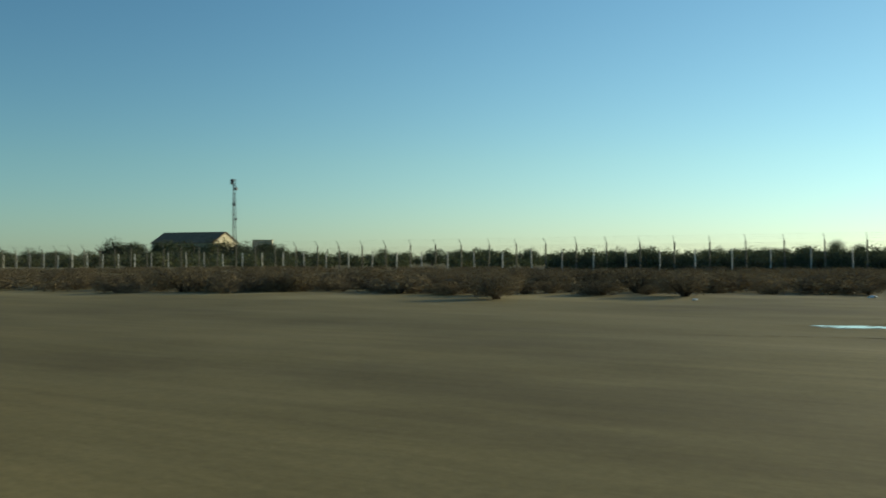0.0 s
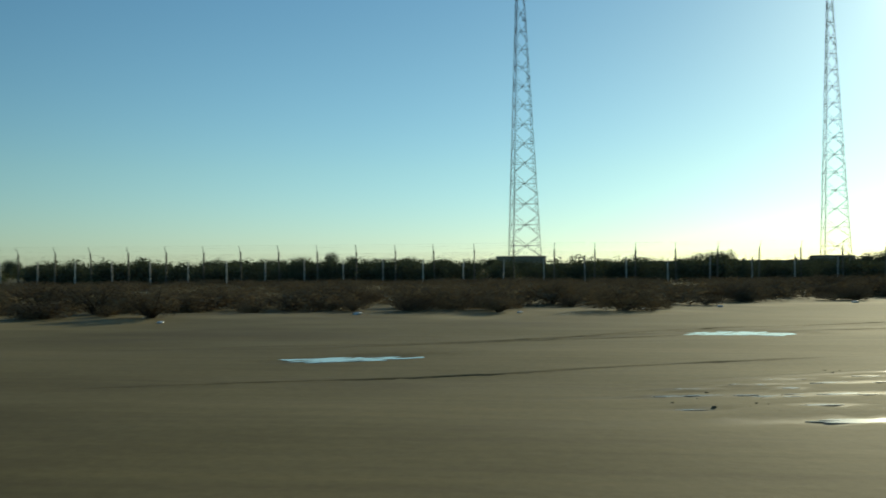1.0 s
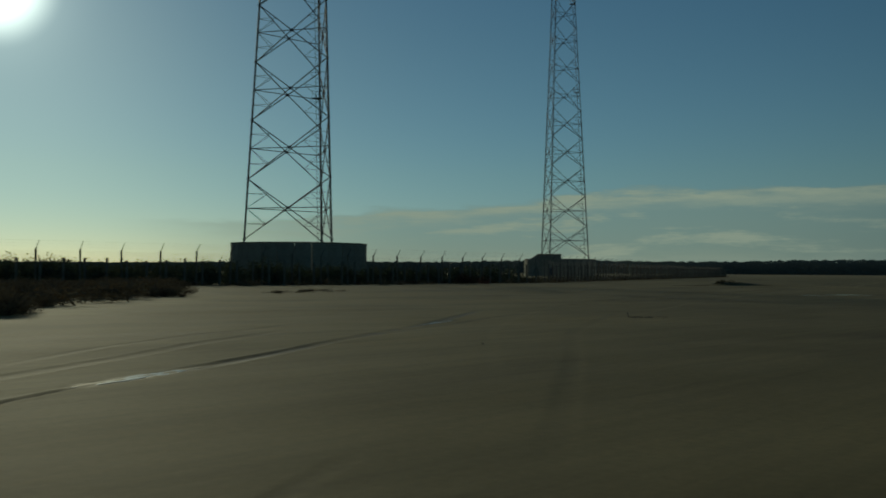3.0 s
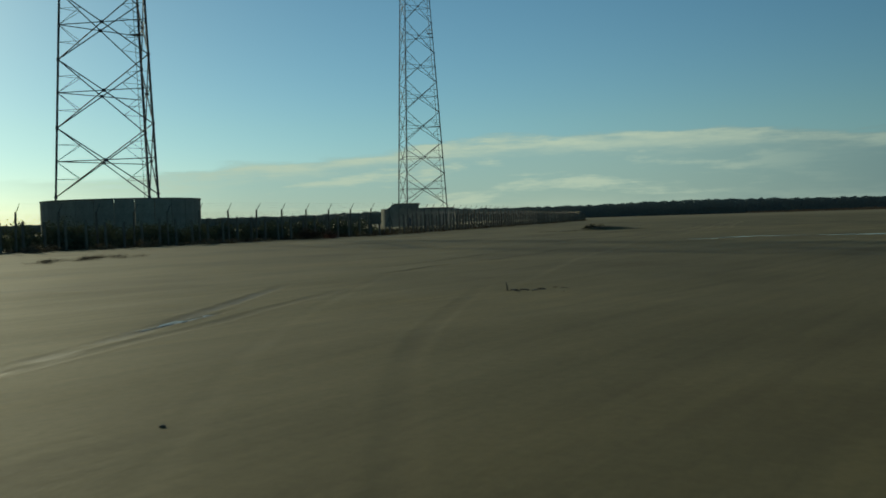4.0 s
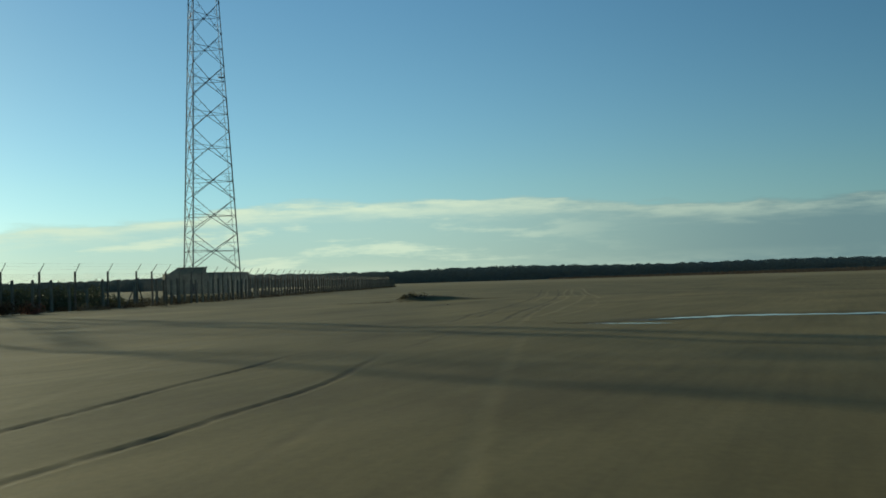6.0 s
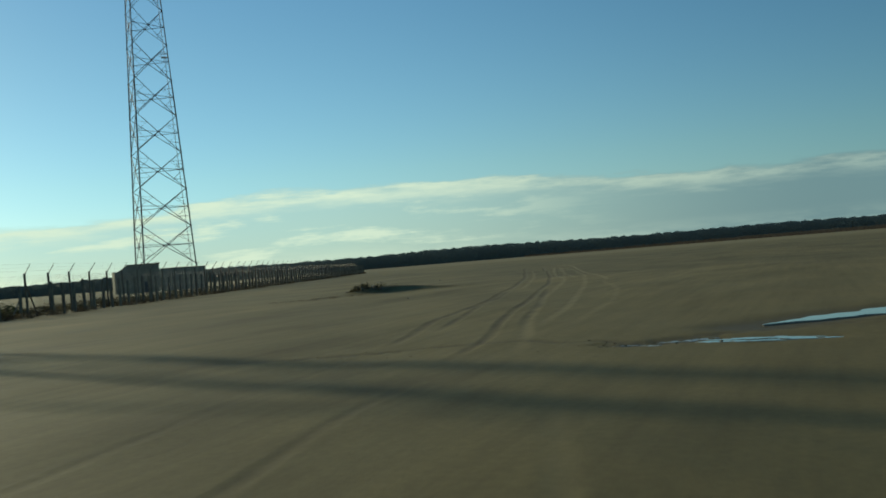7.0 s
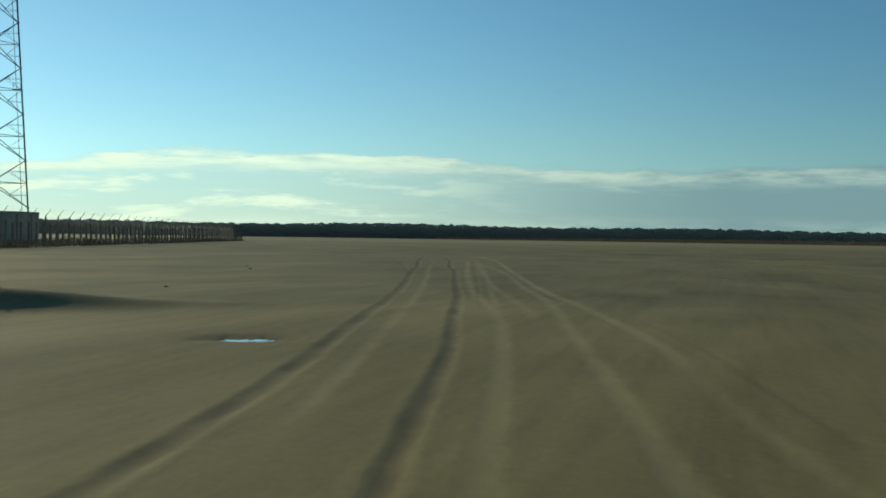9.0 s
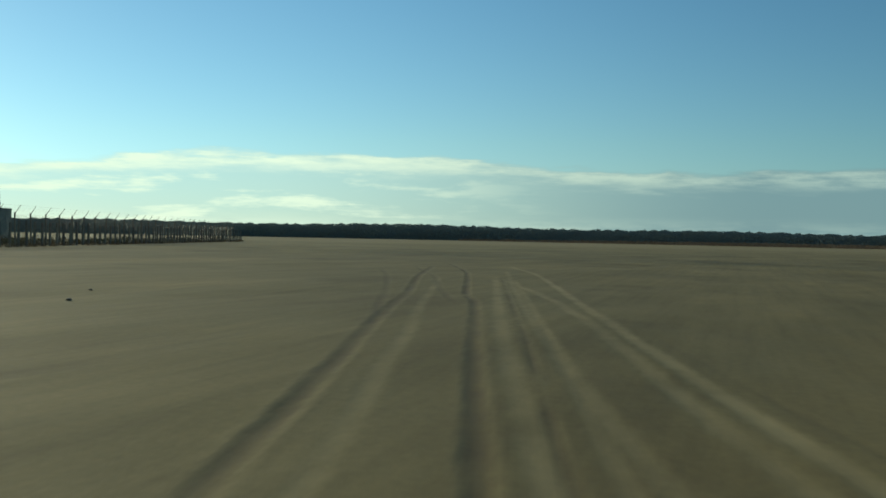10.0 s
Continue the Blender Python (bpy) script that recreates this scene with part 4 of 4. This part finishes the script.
while y < -56:
    bay = 5.5 * smooth_noise(0, y, 4.5, 6)
    for lane in range(4):
        x = edge_x(y) + bay - abs(rnd.gauss(0, 1.2)) - lane * 2.6 - 0.3
        if rnd.random() < (0.65, 0.9, 0.95, 0.95)[lane]:
            spots.append((x, y + rnd.uniform(-0.6, 0.6), rnd.uniform(0.45, 1.2)))
    y += rnd.uniform(0.8, 1.9)
for k, (x, y, s) in enumerate(spots):
    m = pose(x, y, ground_z(x, y), 0, 0, rnd.uniform(0, 360))
    src = SHRUBS[k % 5]
    ob = copy_thing(src, m) if k >= 5 else src
    ob.matrix_world = m @ Matrix.Diagonal((s * rnd.uniform(0.9, 1.5), s * rnd.uniform(0.9, 1.4), s * rnd.uniform(0.7, 1.05), 1))


def scatter(name, mat, places, seed, leaves, size, rx, rz, label, category, variants=6):
    """Many plants that nobody could count, as one mesh."""
    rnd = hashed(seed)
    clouds = []
    for k in range(variants):
        v, f = leaf_cloud(rnd, leaves, rx, rz, size)
        clouds.append(np.array(v))
    parts = []
    for x, y, s, sz in places:
        c = clouds[rnd.randrange(variants)]
        a = rnd.uniform(0, 6.28)
        ca, sa = math.cos(a) * s, math.sin(a) * s
        parts.append(np.stack([c[:, 0] * ca - c[:, 1] * sa + x, c[:, 0] * sa + c[:, 1] * ca + y, c[:, 2] * sz + ground_z(x, y) - 0.02], 1))
    v = np.concatenate(parts)
    q = np.arange(len(v), dtype=np.int32)
    me = bpy.data.meshes.new(name)
    me.vertices.add(len(v))
    me.vertices.foreach_set("co", v.ravel())
    me.loops.add(len(v))
    me.loops.foreach_set("vertex_index", q)
    me.polygons.add(len(v) // 4)
    me.polygons.foreach_set("loop_start", np.arange(0, len(v), 4, dtype=np.int32))
    me.materials.append(mat)
    me.update(calc_edges=True)
    me.validate()
    return tagged(new(name, me), label, category, kind="stuff")


rnd = hashed(9)
places = []
for _ in range(1650):
    y = rnd.uniform(-190, -57)
    e = edge_x(y)
    x = rnd.uniform(-29, e - 2)
    if smooth_noise(x, y, 7, 3) > -0.3:
        deep = min(1, (e - x) / 18)
        places.append((x, y, rnd.uniform(0.9, 1.9), rnd.uniform(0.6, 1.05) * (1 - 0.35 * deep)))
scatter("scrub", SHRUB, places, 21, 280, 0.052, 0.95, 0.85, "dense low brown scrub between the sand and the fence", "scrub")
places = []
for p2 in short_plan:
    if p2.y > -75 and rnd.random() < 0.9:
        places.append((p2.x + rnd.gauss(0.2, 0.25), p2.y + rnd.gauss(0, 0.3), rnd.uniform(0.35, 0.7), rnd.uniform(0.25, 0.6)))
for _ in range(26):
    k = rnd.uniform(14, 36)
    p2 = FENCE_A + DIR_A * SPACING * k
    places.append((p2.x + rnd.uniform(1.5, 3.5), p2.y, rnd.uniform(0.8, 1.5), rnd.uniform(0.5, 1.0)))
scatter("fence_weeds", SHRUB, places, 22, 170, 0.07, 0.8, 0.75, "tufts of dry weeds at the feet of the fence posts", "weeds")
places = []
for _ in range(760):
    y, x = rnd.uniform(-330, 4), -32 - abs(rnd.gauss(0, 1)) * 60
    if y > -45 and x > -62 and math.hypot(x + 62.8, y + 14.3) < 11:
        continue
    if math.hypot(x + 62.8, y + 14.3) > 10.5:
        tall = 1.0 if y > -70 else rnd.uniform(1.2, 2.4)
        places.append((x, y, rnd.uniform(1.2, 2.4), tall))
scatter("compound_scrub", LEAF, places, 23, 260, 0.095, 1.0, 1.0, "dark green scrub filling the ground behind the fence", "scrub")


places = []
for _ in range(420):
    k = rnd.uniform(-8, 35.6)
    p2 = FENCE_A + DIR_A * SPACING * k
    places.append((p2.x - rnd.uniform(0.9, 5.0), p2.y, rnd.uniform(0.9, 1.5), rnd.uniform(1.72, 2.1) * (1 + 0.22 * smooth_noise(k, 0, 3, 5))))
scatter("hedge", LEAF, places, 24, 460, 0.06, 1.0, 0.95, "dense dark hedge growing close behind the tall fence", "hedge")
places = []
for _ in range(330):
    k = rnd.uniform(-0.5, 51.5)
    p2 = CORNER + DIR_B * SPACING * k
    inward = rnd.uniform(0.8, 6.5)
    places.append((p2.x - 0.935 * inward, p2.y - 0.354 * inward, rnd.uniform(0.9, 1.5), rnd.uniform(0.35, 0.75)))
scatter("fence_undergrowth", MARRAM, places, 27, 110, 0.11, 1.0, 0.95, "knee-high grey-green undergrowth behind the fence posts", "undergrowth")
places = []
for _ in range(300):
    p2 = CORNER + DIR_B * SPACING * rnd.uniform(-0.5, 51.5)
    places.append((p2.x + rnd.uniform(-0.6, 1.9), p2.y + rnd.uniform(-0.2, 0.5), rnd.uniform(0.35, 0.8), rnd.uniform(0.25, 0.6)))
for _ in range(160):
    p2 = FENCE_A + DIR_A * SPACING * rnd.uniform(14, 36)
    places.append((p2.x + rnd.uniform(-0.4, 2.0), p2.y, rnd.uniform(0.35, 0.8), rnd.uniform(0.25, 0.6)))
scatter("foot_weeds", TWIG_LEAF, places, 28, 90, 0.06, 0.8, 0.75, "dark dry weeds crowding the feet of the fence posts", "weeds")
places = [(-9.4 + (y0 + 58) * -0.35 + rnd.gauss(0, 0.5), y0, rnd.uniform(0.5, 0.9), rnd.uniform(0.10, 0.26)) for y0 in np.arange(-61, -54.5, 0.3)]
scatter("wrack_mound", TWIG_LEAF, places, 29, 150, 0.05, 0.8, 0.8, "low dark mound of washed-up plant debris on the sand", "debris")
places = [(-26.6 + rnd.gauss(0, 0.4), -23.2 + rnd.gauss(0, 0.9), rnd.uniform(0.6, 1.0), rnd.uniform(0.7, 1.3)) for _ in range(9)]
scatter("dark_scrub", TWIG_LEAF, places, 25, 260, 0.06, 0.8, 0.8, "low dark scrub standing out on the open sand", "scrub")


places = [(-25.6 + rnd.gauss(0, 0.35), -21.4 + rnd.gauss(0, 0.5), rnd.uniform(0.5, 0.8), rnd.uniform(0.5, 0.9)) for _ in range(5)]
scatter("russet_scrub", RUSSET, places, 26, 260, 0.05, 0.8, 0.8, "low russet scrub on the sand before the fence", "scrub")


def bush_tree_parts(seed, h):
    rnd = hashed(seed)
    tr = Shape()
    tr.tube((0, 0, -0.1), (0.1, 0.05, h * 0.35), 0.14, 0.09, 7)
    for _ in range(7):
        a = rnd.uniform(0, 6.28)
        e = Vector((math.cos(a) * h * 0.4, math.sin(a) * h * 0.4, h * rnd.uniform(0.55, 0.9)))
        tr.tube((0.1, 0.05, h * rnd.uniform(0.2, 0.34)), e, 0.06, 0.02, 5)
    cr = Shape()
    cr.add(*leaf_cloud(rnd, 2400, h * 0.62, h * 0.85, 0.095, h * 0.16, 9))
    return tr.mesh("trunk", BARK), cr.mesh("crown", LEAF)


TREES = []
for k in range(5):
    t = thing("bush_tree", pose(0, 0, -60), "dark green bushy tree behind the fence", "tree", "trees behind the fence")
    a, b = bush_tree_parts(300 + k, 3.0)
    put("trunk", a, t)
    put("crown", b, t)
    TREES.append(t)
rnd = hashed(31)
tree_spots = []
for _ in range(170):
    y = rnd.uniform(-360, -12)
    x = -46 - abs(rnd.gauss(0, 1)) * 75 - (40 if y > -60 else 0)
    far = math.hypot(x - 48, y + 102)
    tree_spots.append((x, y, (0.34 + far / 380.0) * rnd.uniform(0.7, 1.25)))
tree_spots += [(-236.7, -2.6, 1.9), (-240, -8, 1.7), (-254.5, -46.6, 2.0), (-257, -53, 1.8)]
tree_spots += [(-147.5 + 13.0 - 0.95 * u + rnd.uniform(-3, 3), -329.0 + 14.0 + 0.32 * u + rnd.uniform(-3, 3), rnd.uniform(1.9, 2.35)) for u in range(-22, 30, 4)]
for k, (x, y, s) in enumerate(tree_spots):
    m = pose(x, y, ground_z(x, y), 0, 0, rnd.uniform(0, 360))
    ob = TREES[k] if k < 5 else copy_thing(TREES[k % 5], m)
    ob.matrix_world = m @ Matrix.Diagonal((s * rnd.uniform(1.0, 1.7), s * rnd.uniform(1.0, 1.7), s, 1))

for (x, y, h), seed in (((-447, -211, 11.0), 1), ((-451, -200.5, 8.6), 2)):
    rnd = hashed(seed + 350)
    t = thing("round_tree", pose(x, y, ground_z(x, y)), "tall dark round-headed tree standing above the scrub", "tree", "trees above the scrub")
    tr = Shape()
    tr.tube((0, 0, -0.2), (0.2, 0.1, h * 0.55), 0.35, 0.22, 8)
    for _ in range(8):
        a = rnd.uniform(0, 6.28)
        tr.tube((0.2, 0.1, h * rnd.uniform(0.4, 0.55)), (math.cos(a) * h * 0.25, math.sin(a) * h * 0.25, h * rnd.uniform(0.65, 0.9)), 0.12, 0.04, 5)
    put("trunk", tr.mesh("trunk", BARK), t)
    cr = Shape()
    cr.add(*leaf_cloud(rnd, 5200, h * 0.40, h * 0.80, 0.20, h * 0.12, 16))
    put("crown", cr.mesh("crown", LEAF), t)

# the wood along the far side of the plain: crown after crown, with a gently uneven top, and a belt of dry reeds before it
def far_belt(name, count, seed, span, radius, height, shape, leaf, mat, label, category):
    rng = np.random.default_rng(seed)
    b = rng.uniform(*span, count)
    r = radius + 60 * np.sin(b * 0.09) + rng.uniform(0, 60, count)
    x, y = 5 - np.sin(np.radians(b)) * r, -40 + np.cos(np.radians(b)) * r
    s = np.radians(b) * 1000.0
    crown = 1 + 0.04 * np.sin(s / 2.3 + 2 * np.sin(s / 7.1)) + 0.05 * np.sin(s / 11.0 + r / 9) + 0.06 * np.sin(s / 47.0 + 1.0) + 0.06 * np.sin(s / 150.0)
    top = height * crown * np.interp(b, *zip(*shape))
    z = top * (1 - rng.uniform(0, 1, count) ** 1.3) + fall(x, y)
    inner = np.arange(count) % 5 == 0                      # broad masses of shade deeper in
    z = np.where(inner, fall(x, y) + top * rng.uniform(-0.05, 0.8, count), z)
    x, y = np.where(inner, 5 + (x - 5) * 1.05, x), np.where(inner, -40 + (y + 40) * 1.05, y)
    p = np.stack([x, y, z], 1)
    face = np.stack([np.sin(np.radians(b)), -np.cos(np.radians(b)), np.full(count, 0.7)], 1) + 0.3 * rng.normal(size=(count, 3))
    face /= np.linalg.norm(face, axis=1)[:, None]
    u = np.cross(face, rng.normal(size=(count, 3)))
    u /= np.linalg.norm(u, axis=1)[:, None]
    v = np.cross(face, u)
    k = (rng.uniform(0.5, 1.0, count) * leaf * np.where(inner, 3.6, 1.0))[:, None]
    v4 = np.stack([p - u * k, p + v * k * 0.7, p + u * k, p - v * k * 0.7], 1).reshape(-1, 3)
    me = bpy.data.meshes.new(name)
    me.vertices.add(len(v4))
    me.vertices.foreach_set("co", v4.ravel())
    me.loops.add(len(v4))
    me.loops.foreach_set("vertex_index", np.arange(len(v4), dtype=np.int32))
    me.polygons.add(count)
    me.polygons.foreach_set("loop_start", np.arange(0, len(v4), 4, dtype=np.int32))
    me.materials.append(mat)
    me.update(calc_edges=True)
    me.validate()
    tagged(new(name, me), label, category, kind="stuff")


far_belt("far_wood", 250000, 43, (-34, 100), 985, 12.6, [(-34, 0.92), (-8, 0.95), (5, 1.0), (20, 1.12), (38, 1.05), (50, 0.82), (66, 0.6), (84, 0.55), (100, 0.2)], 1.0, HAZED_FOREST, "dark continuous wood along the far edge of the plain, haze in its leaf colour", "wood")
far_belt("reed_belt", 26000, 44, (-34, 16), 915, 2.6, [(-34, 1.3), (-2, 1.1), (8, 0.7), (16, 0.2)], 0.8, REED, "strip of dry brown reeds before the far wood", "reeds")

# ---- small things on the sand ----
def stone_mesh(seed):
    rnd = hashed(seed)
    bm = bmesh.new()
    bmesh.ops.create_icosphere(bm, subdivisions=2, radius=1.0)
    for v in bm.verts:
        v.co *= 1 + 0.35 * noise.noise(v.co * 1.3 + Vector((seed, 0, 0)))
        v.co.z *= 0.6
    me = bpy.data.meshes.new("stone")
    bm.to_mesh(me)
    bm.free()
    me.materials.append(STONE)
    return me


STONES = [stone_mesh(k) for k in range(4)]
rnd = hashed(61)
for k, (x, y, s) in enumerate([(-1.89, -16.45, 0.06), (-7.89, 0.64, 0.07), (0.62, 0.11, 0.035), (-11.99, 12.95, 0.09), (-13.48, 15.55, 0.07), (23.3, -80.8, 0.03)]):
    ob = new("stone", STONES[k % 4])
    ob.matrix_world = pose(x, y, ground_z(x, y) + s * 0.2, 0, 0, rnd.uniform(0, 360)) @ Matrix.Diagonal((s * 0.8, s * 0.6, s * 0.6, 1))
    tagged(ob, "small weathered stone lying on the sand", "stone", "stones on the sand")


def litter(x, y, s, seed):
    """A crumpled scrap of pale plastic."""
    rnd = hashed(seed)
    bm = bmesh.new()
    bmesh.ops.create_icosphere(bm, subdivisions=2, radius=1.0)
    for v in bm.verts:
        v.co *= 1 + 0.5 * noise.noise(v.co * 2.1 + Vector((seed, 3, 0)))
        v.co.z *= 0.45
    me = bpy.data.meshes.new("litter")
    bm.to_mesh(me)
    bm.free()
    me.materials.append(PLASTIC)
    ob = new("litter", me)
    ob.matrix_world = pose(x, y, ground_z(x, y) + s * 0.25, 0, 0, rnd.uniform(0, 360)) @ Matrix.Diagonal((s * 1.5, s, s, 1))
    tagged(ob, "crumpled scrap of white plastic caught at the scrub edge", "litter", "litter along the scrub")


PLASTIC = surface("white_plastic", (0.62, 0.62, 0.60), (0.80, 0.80, 0.78), 4.0, 0.45, bump=0.3, dist=0.02, spec=0.5)
for k, (x, y, s) in enumerate([(21.5, -107.7, 0.10), (18.6, -99.6, 0.10), (12.4, -88.3, 0.12), (13.9, -92.0, 0.09), (16.8, -97.0, 0.08), (24.9, -112.0, 0.08), (20.6, -103.2, 0.07), (9.8, -86.0, 0.10)]):
    litter(x, y, s, 400 + k)


CLUMP = surface("stiff_leaves", (0.075, 0.064, 0.040), (0.150, 0.128, 0.082), 3.0, 0.8, bump=0.2, dist=0.01, per_object=0.6)


def driftwood_tuft(x, y):
    """A clump of stiff leaves and washed-up sticks on the hummock."""
    rnd = hashed(88)
    t = thing("driftwood_clump", pose(x, y, ground_z(x, y) + 0.16), "dark clump of driftwood and stiff dry leaves on a sand hummock", "driftwood")
    for k in range(34):
        sh = Shape()
        a, r = rnd.uniform(0, 6.28), rnd.uniform(0.1, 0.75)
        foot = Vector((math.cos(a) * r * 1.25, math.sin(a) * r * 0.7, 0))
        lean = Vector((rnd.gauss(0, 0.14) + math.cos(a) * 0.10, rnd.gauss(0, 0.14), rnd.uniform(0.15, 0.42) * (1.1 - 0.6 * r)))
        side = lean.cross(Vector((0, 0, 1))).normalized() * rnd.uniform(0.035, 0.075)
        tip, mid = foot + lean, foot + lean * 0.55 + Vector((0, 0, 0.05))
        up = Vector((0, 0, 0.02))
        vs = [foot - side * 0.6, foot + side * 0.6, mid + side, mid - side, tip, mid + up, foot + up]
        sh.add([tuple(v) for v in vs], [(0, 6, 5, 3), (6, 1, 2, 5), (3, 5, 4), (5, 2, 4), (0, 3, 2, 1), (3, 4, 2)])
        put("leaf", sh.mesh("leaf", CLUMP), t)
    for k in range(4):
        sh = Shape()
        a = rnd.uniform(-0.6, 0.6) + (math.pi if k % 2 else 0)
        p0 = Vector((rnd.uniform(-0.6, 0.5), rnd.uniform(-0.4, 0.4), rnd.uniform(0.0, 0.08)))
        d = Vector((math.cos(a), math.sin(a) * 0.5, rnd.uniform(-0.05, 0.22)))
        p1 = p0 + d * rnd.uniform(0.3, 0.55)
        p2 = p1 + (d + Vector((0, rnd.gauss(0, 0.3), rnd.gauss(0, 0.2)))) * 0.4
        sh.tube(p0, p1, 0.05, 0.04, 7)
        sh.tube(p1, p2, 0.04, 0.015, 7)
        put("stick", sh.mesh("stick", WOOD), t)


driftwood_tuft(*HUMMOCK)
rnd = hashed(91)
places = [(HUMMOCK[0] + 0.81 * u + rnd.gauss(0, 0.06), HUMMOCK[1] + 0.58 * u + rnd.gauss(0, 0.12), w, h) for u, w, h in ((-0.7, 0.40, 0.38), (-0.4, 0.42, 0.62), (-0.1, 0.40, 0.74), (0.15, 0.44, 0.66), (0.45, 0.42, 0.62), (0.8, 0.42, 0.64), (1.1, 0.42, 0.58), (0.3, 0.46, 0.55), (1.4, 0.42, 0.46), (1.7, 0.42, 0.36), (2.0, 0.40, 0.28))]
scatter("hummock_plant", MARRAM, places, 92, 480, 0.05, 0.8, 0.85, "brownish green leafy plant growing on the sand hummock", "plant")
places = [(HUMMOCK[0] + 0.81 * u + rnd.gauss(0, 0.15), HUMMOCK[1] + 0.58 * u + rnd.gauss(0, 0.25), rnd.uniform(0.25, 0.45), rnd.uniform(0.30, 0.42) * (1 - u / 5 if u > 0.3 else 0.45)) for u in np.arange(-1.7, 2.6, 0.07)]
scatter("root_mat", TWIG_LEAF, places, 94, 60, 0.03, 0.8, 0.75, "dark mat of roots and debris over the sand hummock", "debris")
places = [(-8.97 + rnd.gauss(0, 0.7), -9.49 + rnd.gauss(0, 0.5), rnd.uniform(0.2, 0.45), rnd.uniform(0.05, 0.14)) for _ in range(22)]
places += [(-10.07 + rnd.uniform(-1.5, 1.2), -10.69 + rnd.gauss(0, 0.3), rnd.uniform(0.25, 0.5), rnd.uniform(0.04, 0.10)) for _ in range(14)]
scatter("wrack", TWIG_LEAF, places, 93, 110, 0.045, 0.8, 0.75, "thin line of washed-up plant debris on the sand", "debris")


def clods(name, x, y, spread, count, seed, label):
    """Broken lumps of damp sand thrown up by wheels."""
    rnd = hashed(seed)
    sh = Shape()
    for k in range(count):
        px, py = rnd.gauss(0, spread), rnd.gauss(0, spread * 0.6)
        s = 0.006 + 0.014 * rnd.random() ** 2.5
        base = ground_z(x + px, y + py)
        vs = []
        for zz, f in ((-0.3, 1.2), (0.25, 1.0), (0.5, 0.5)):
            for i in range(5):
                a = i * 1.257 + rnd.uniform(-0.3, 0.3)
                vs.append((px + math.cos(a) * s * f * rnd.uniform(0.8, 1.3), py + math.sin(a) * s * f * rnd.uniform(0.8, 1.3), base + s * zz))
        sh.add(vs, [(i, (i + 1) % 5, 5 + (i + 1) % 5, 5 + i) for i in range(5)] + [(5 + i, 5 + (i + 1) % 5, 10 + (i + 1) % 5, 10 + i) for i in range(5)] + [(10, 11, 12, 13, 14)])
    ob = put(name, sh.mesh(name, CLOD), None, pose(x, y, 0))
    tagged(ob, label, "sand clods", kind="stuff")


CLOD = surface("damp_sand_clod", (0.150, 0.115, 0.062), (0.22, 0.170, 0.092), 7.0, 0.95, bump=0.5, dist=0.02)
clods("sand_clods", 19.7, -69.4, 0.4, 30, 1, "broken lumps of damp sand beside a wheel rut")
clods("sand_clods", 10.90, -38.38, 0.8, 50, 2, "broken lumps of damp sand along the wet channel")
clods("sand_clods", 5.90, -38.18, 0.9, 60, 3, "broken lumps of damp sand along the wet channel")
clods("sand_clods", 38.2, -100.6, 0.7, 14, 4, "broken lumps of damp sand beside wet wheel ruts")
clods("sand_clods", 36.2, -98.6, 0.6, 12, 5, "broken lumps of damp sand beside wet wheel ruts")


def driftwood_bits(x, y):
    """A snapped stick standing up and thin dark flakes of wood lying about it."""
    rnd = hashed(97)
    t = thing("driftwood_bits", pose(x, y, ground_z(x, y), 0, 0, 30), "broken dark driftwood with one short stick standing upright", "driftwood")
    sh = Shape()
    sh.tube((-0.42, -0.1, -0.03), (-0.43, -0.1, 0.08), 0.016, 0.014, 6)
    sh.tube((-0.43, -0.1, 0.08), (-0.445, -0.09, 0.15), 0.014, 0.009, 6)
    put("upright_stick", sh.mesh("upright_stick", WOOD), t)
    for k in range(16):
        sh = Shape()
        px, py = rnd.uniform(-0.35, 0.75), rnd.gauss(0, 0.16)
        a, n, half = rnd.uniform(-0.5, 0.5), 5, rnd.uniform(0.02, 0.07)
        top = []
        for i in range(2 * n):
            w = 2 * math.pi * i / (2 * n)
            q = rnd.uniform(0.75, 1.2)
            lx, ly = math.cos(w) * half * q, math.sin(w) * half * 0.35 * q
            top.append((px + lx * math.cos(a) - ly * math.sin(a), py + lx * math.sin(a) + ly * math.cos(a), 0.006 + 0.010 * rnd.random()))
        m = len(top)
        sh.add(top + [(u, v, -0.01) for u, v, _ in top], [tuple(range(m))] + [(i, m + i, m + (i + 1) % m, (i + 1) % m) for i in range(m)])
        put("flake", sh.mesh("flake", WOOD), t)


driftwood_bits(19.756, -69.368)
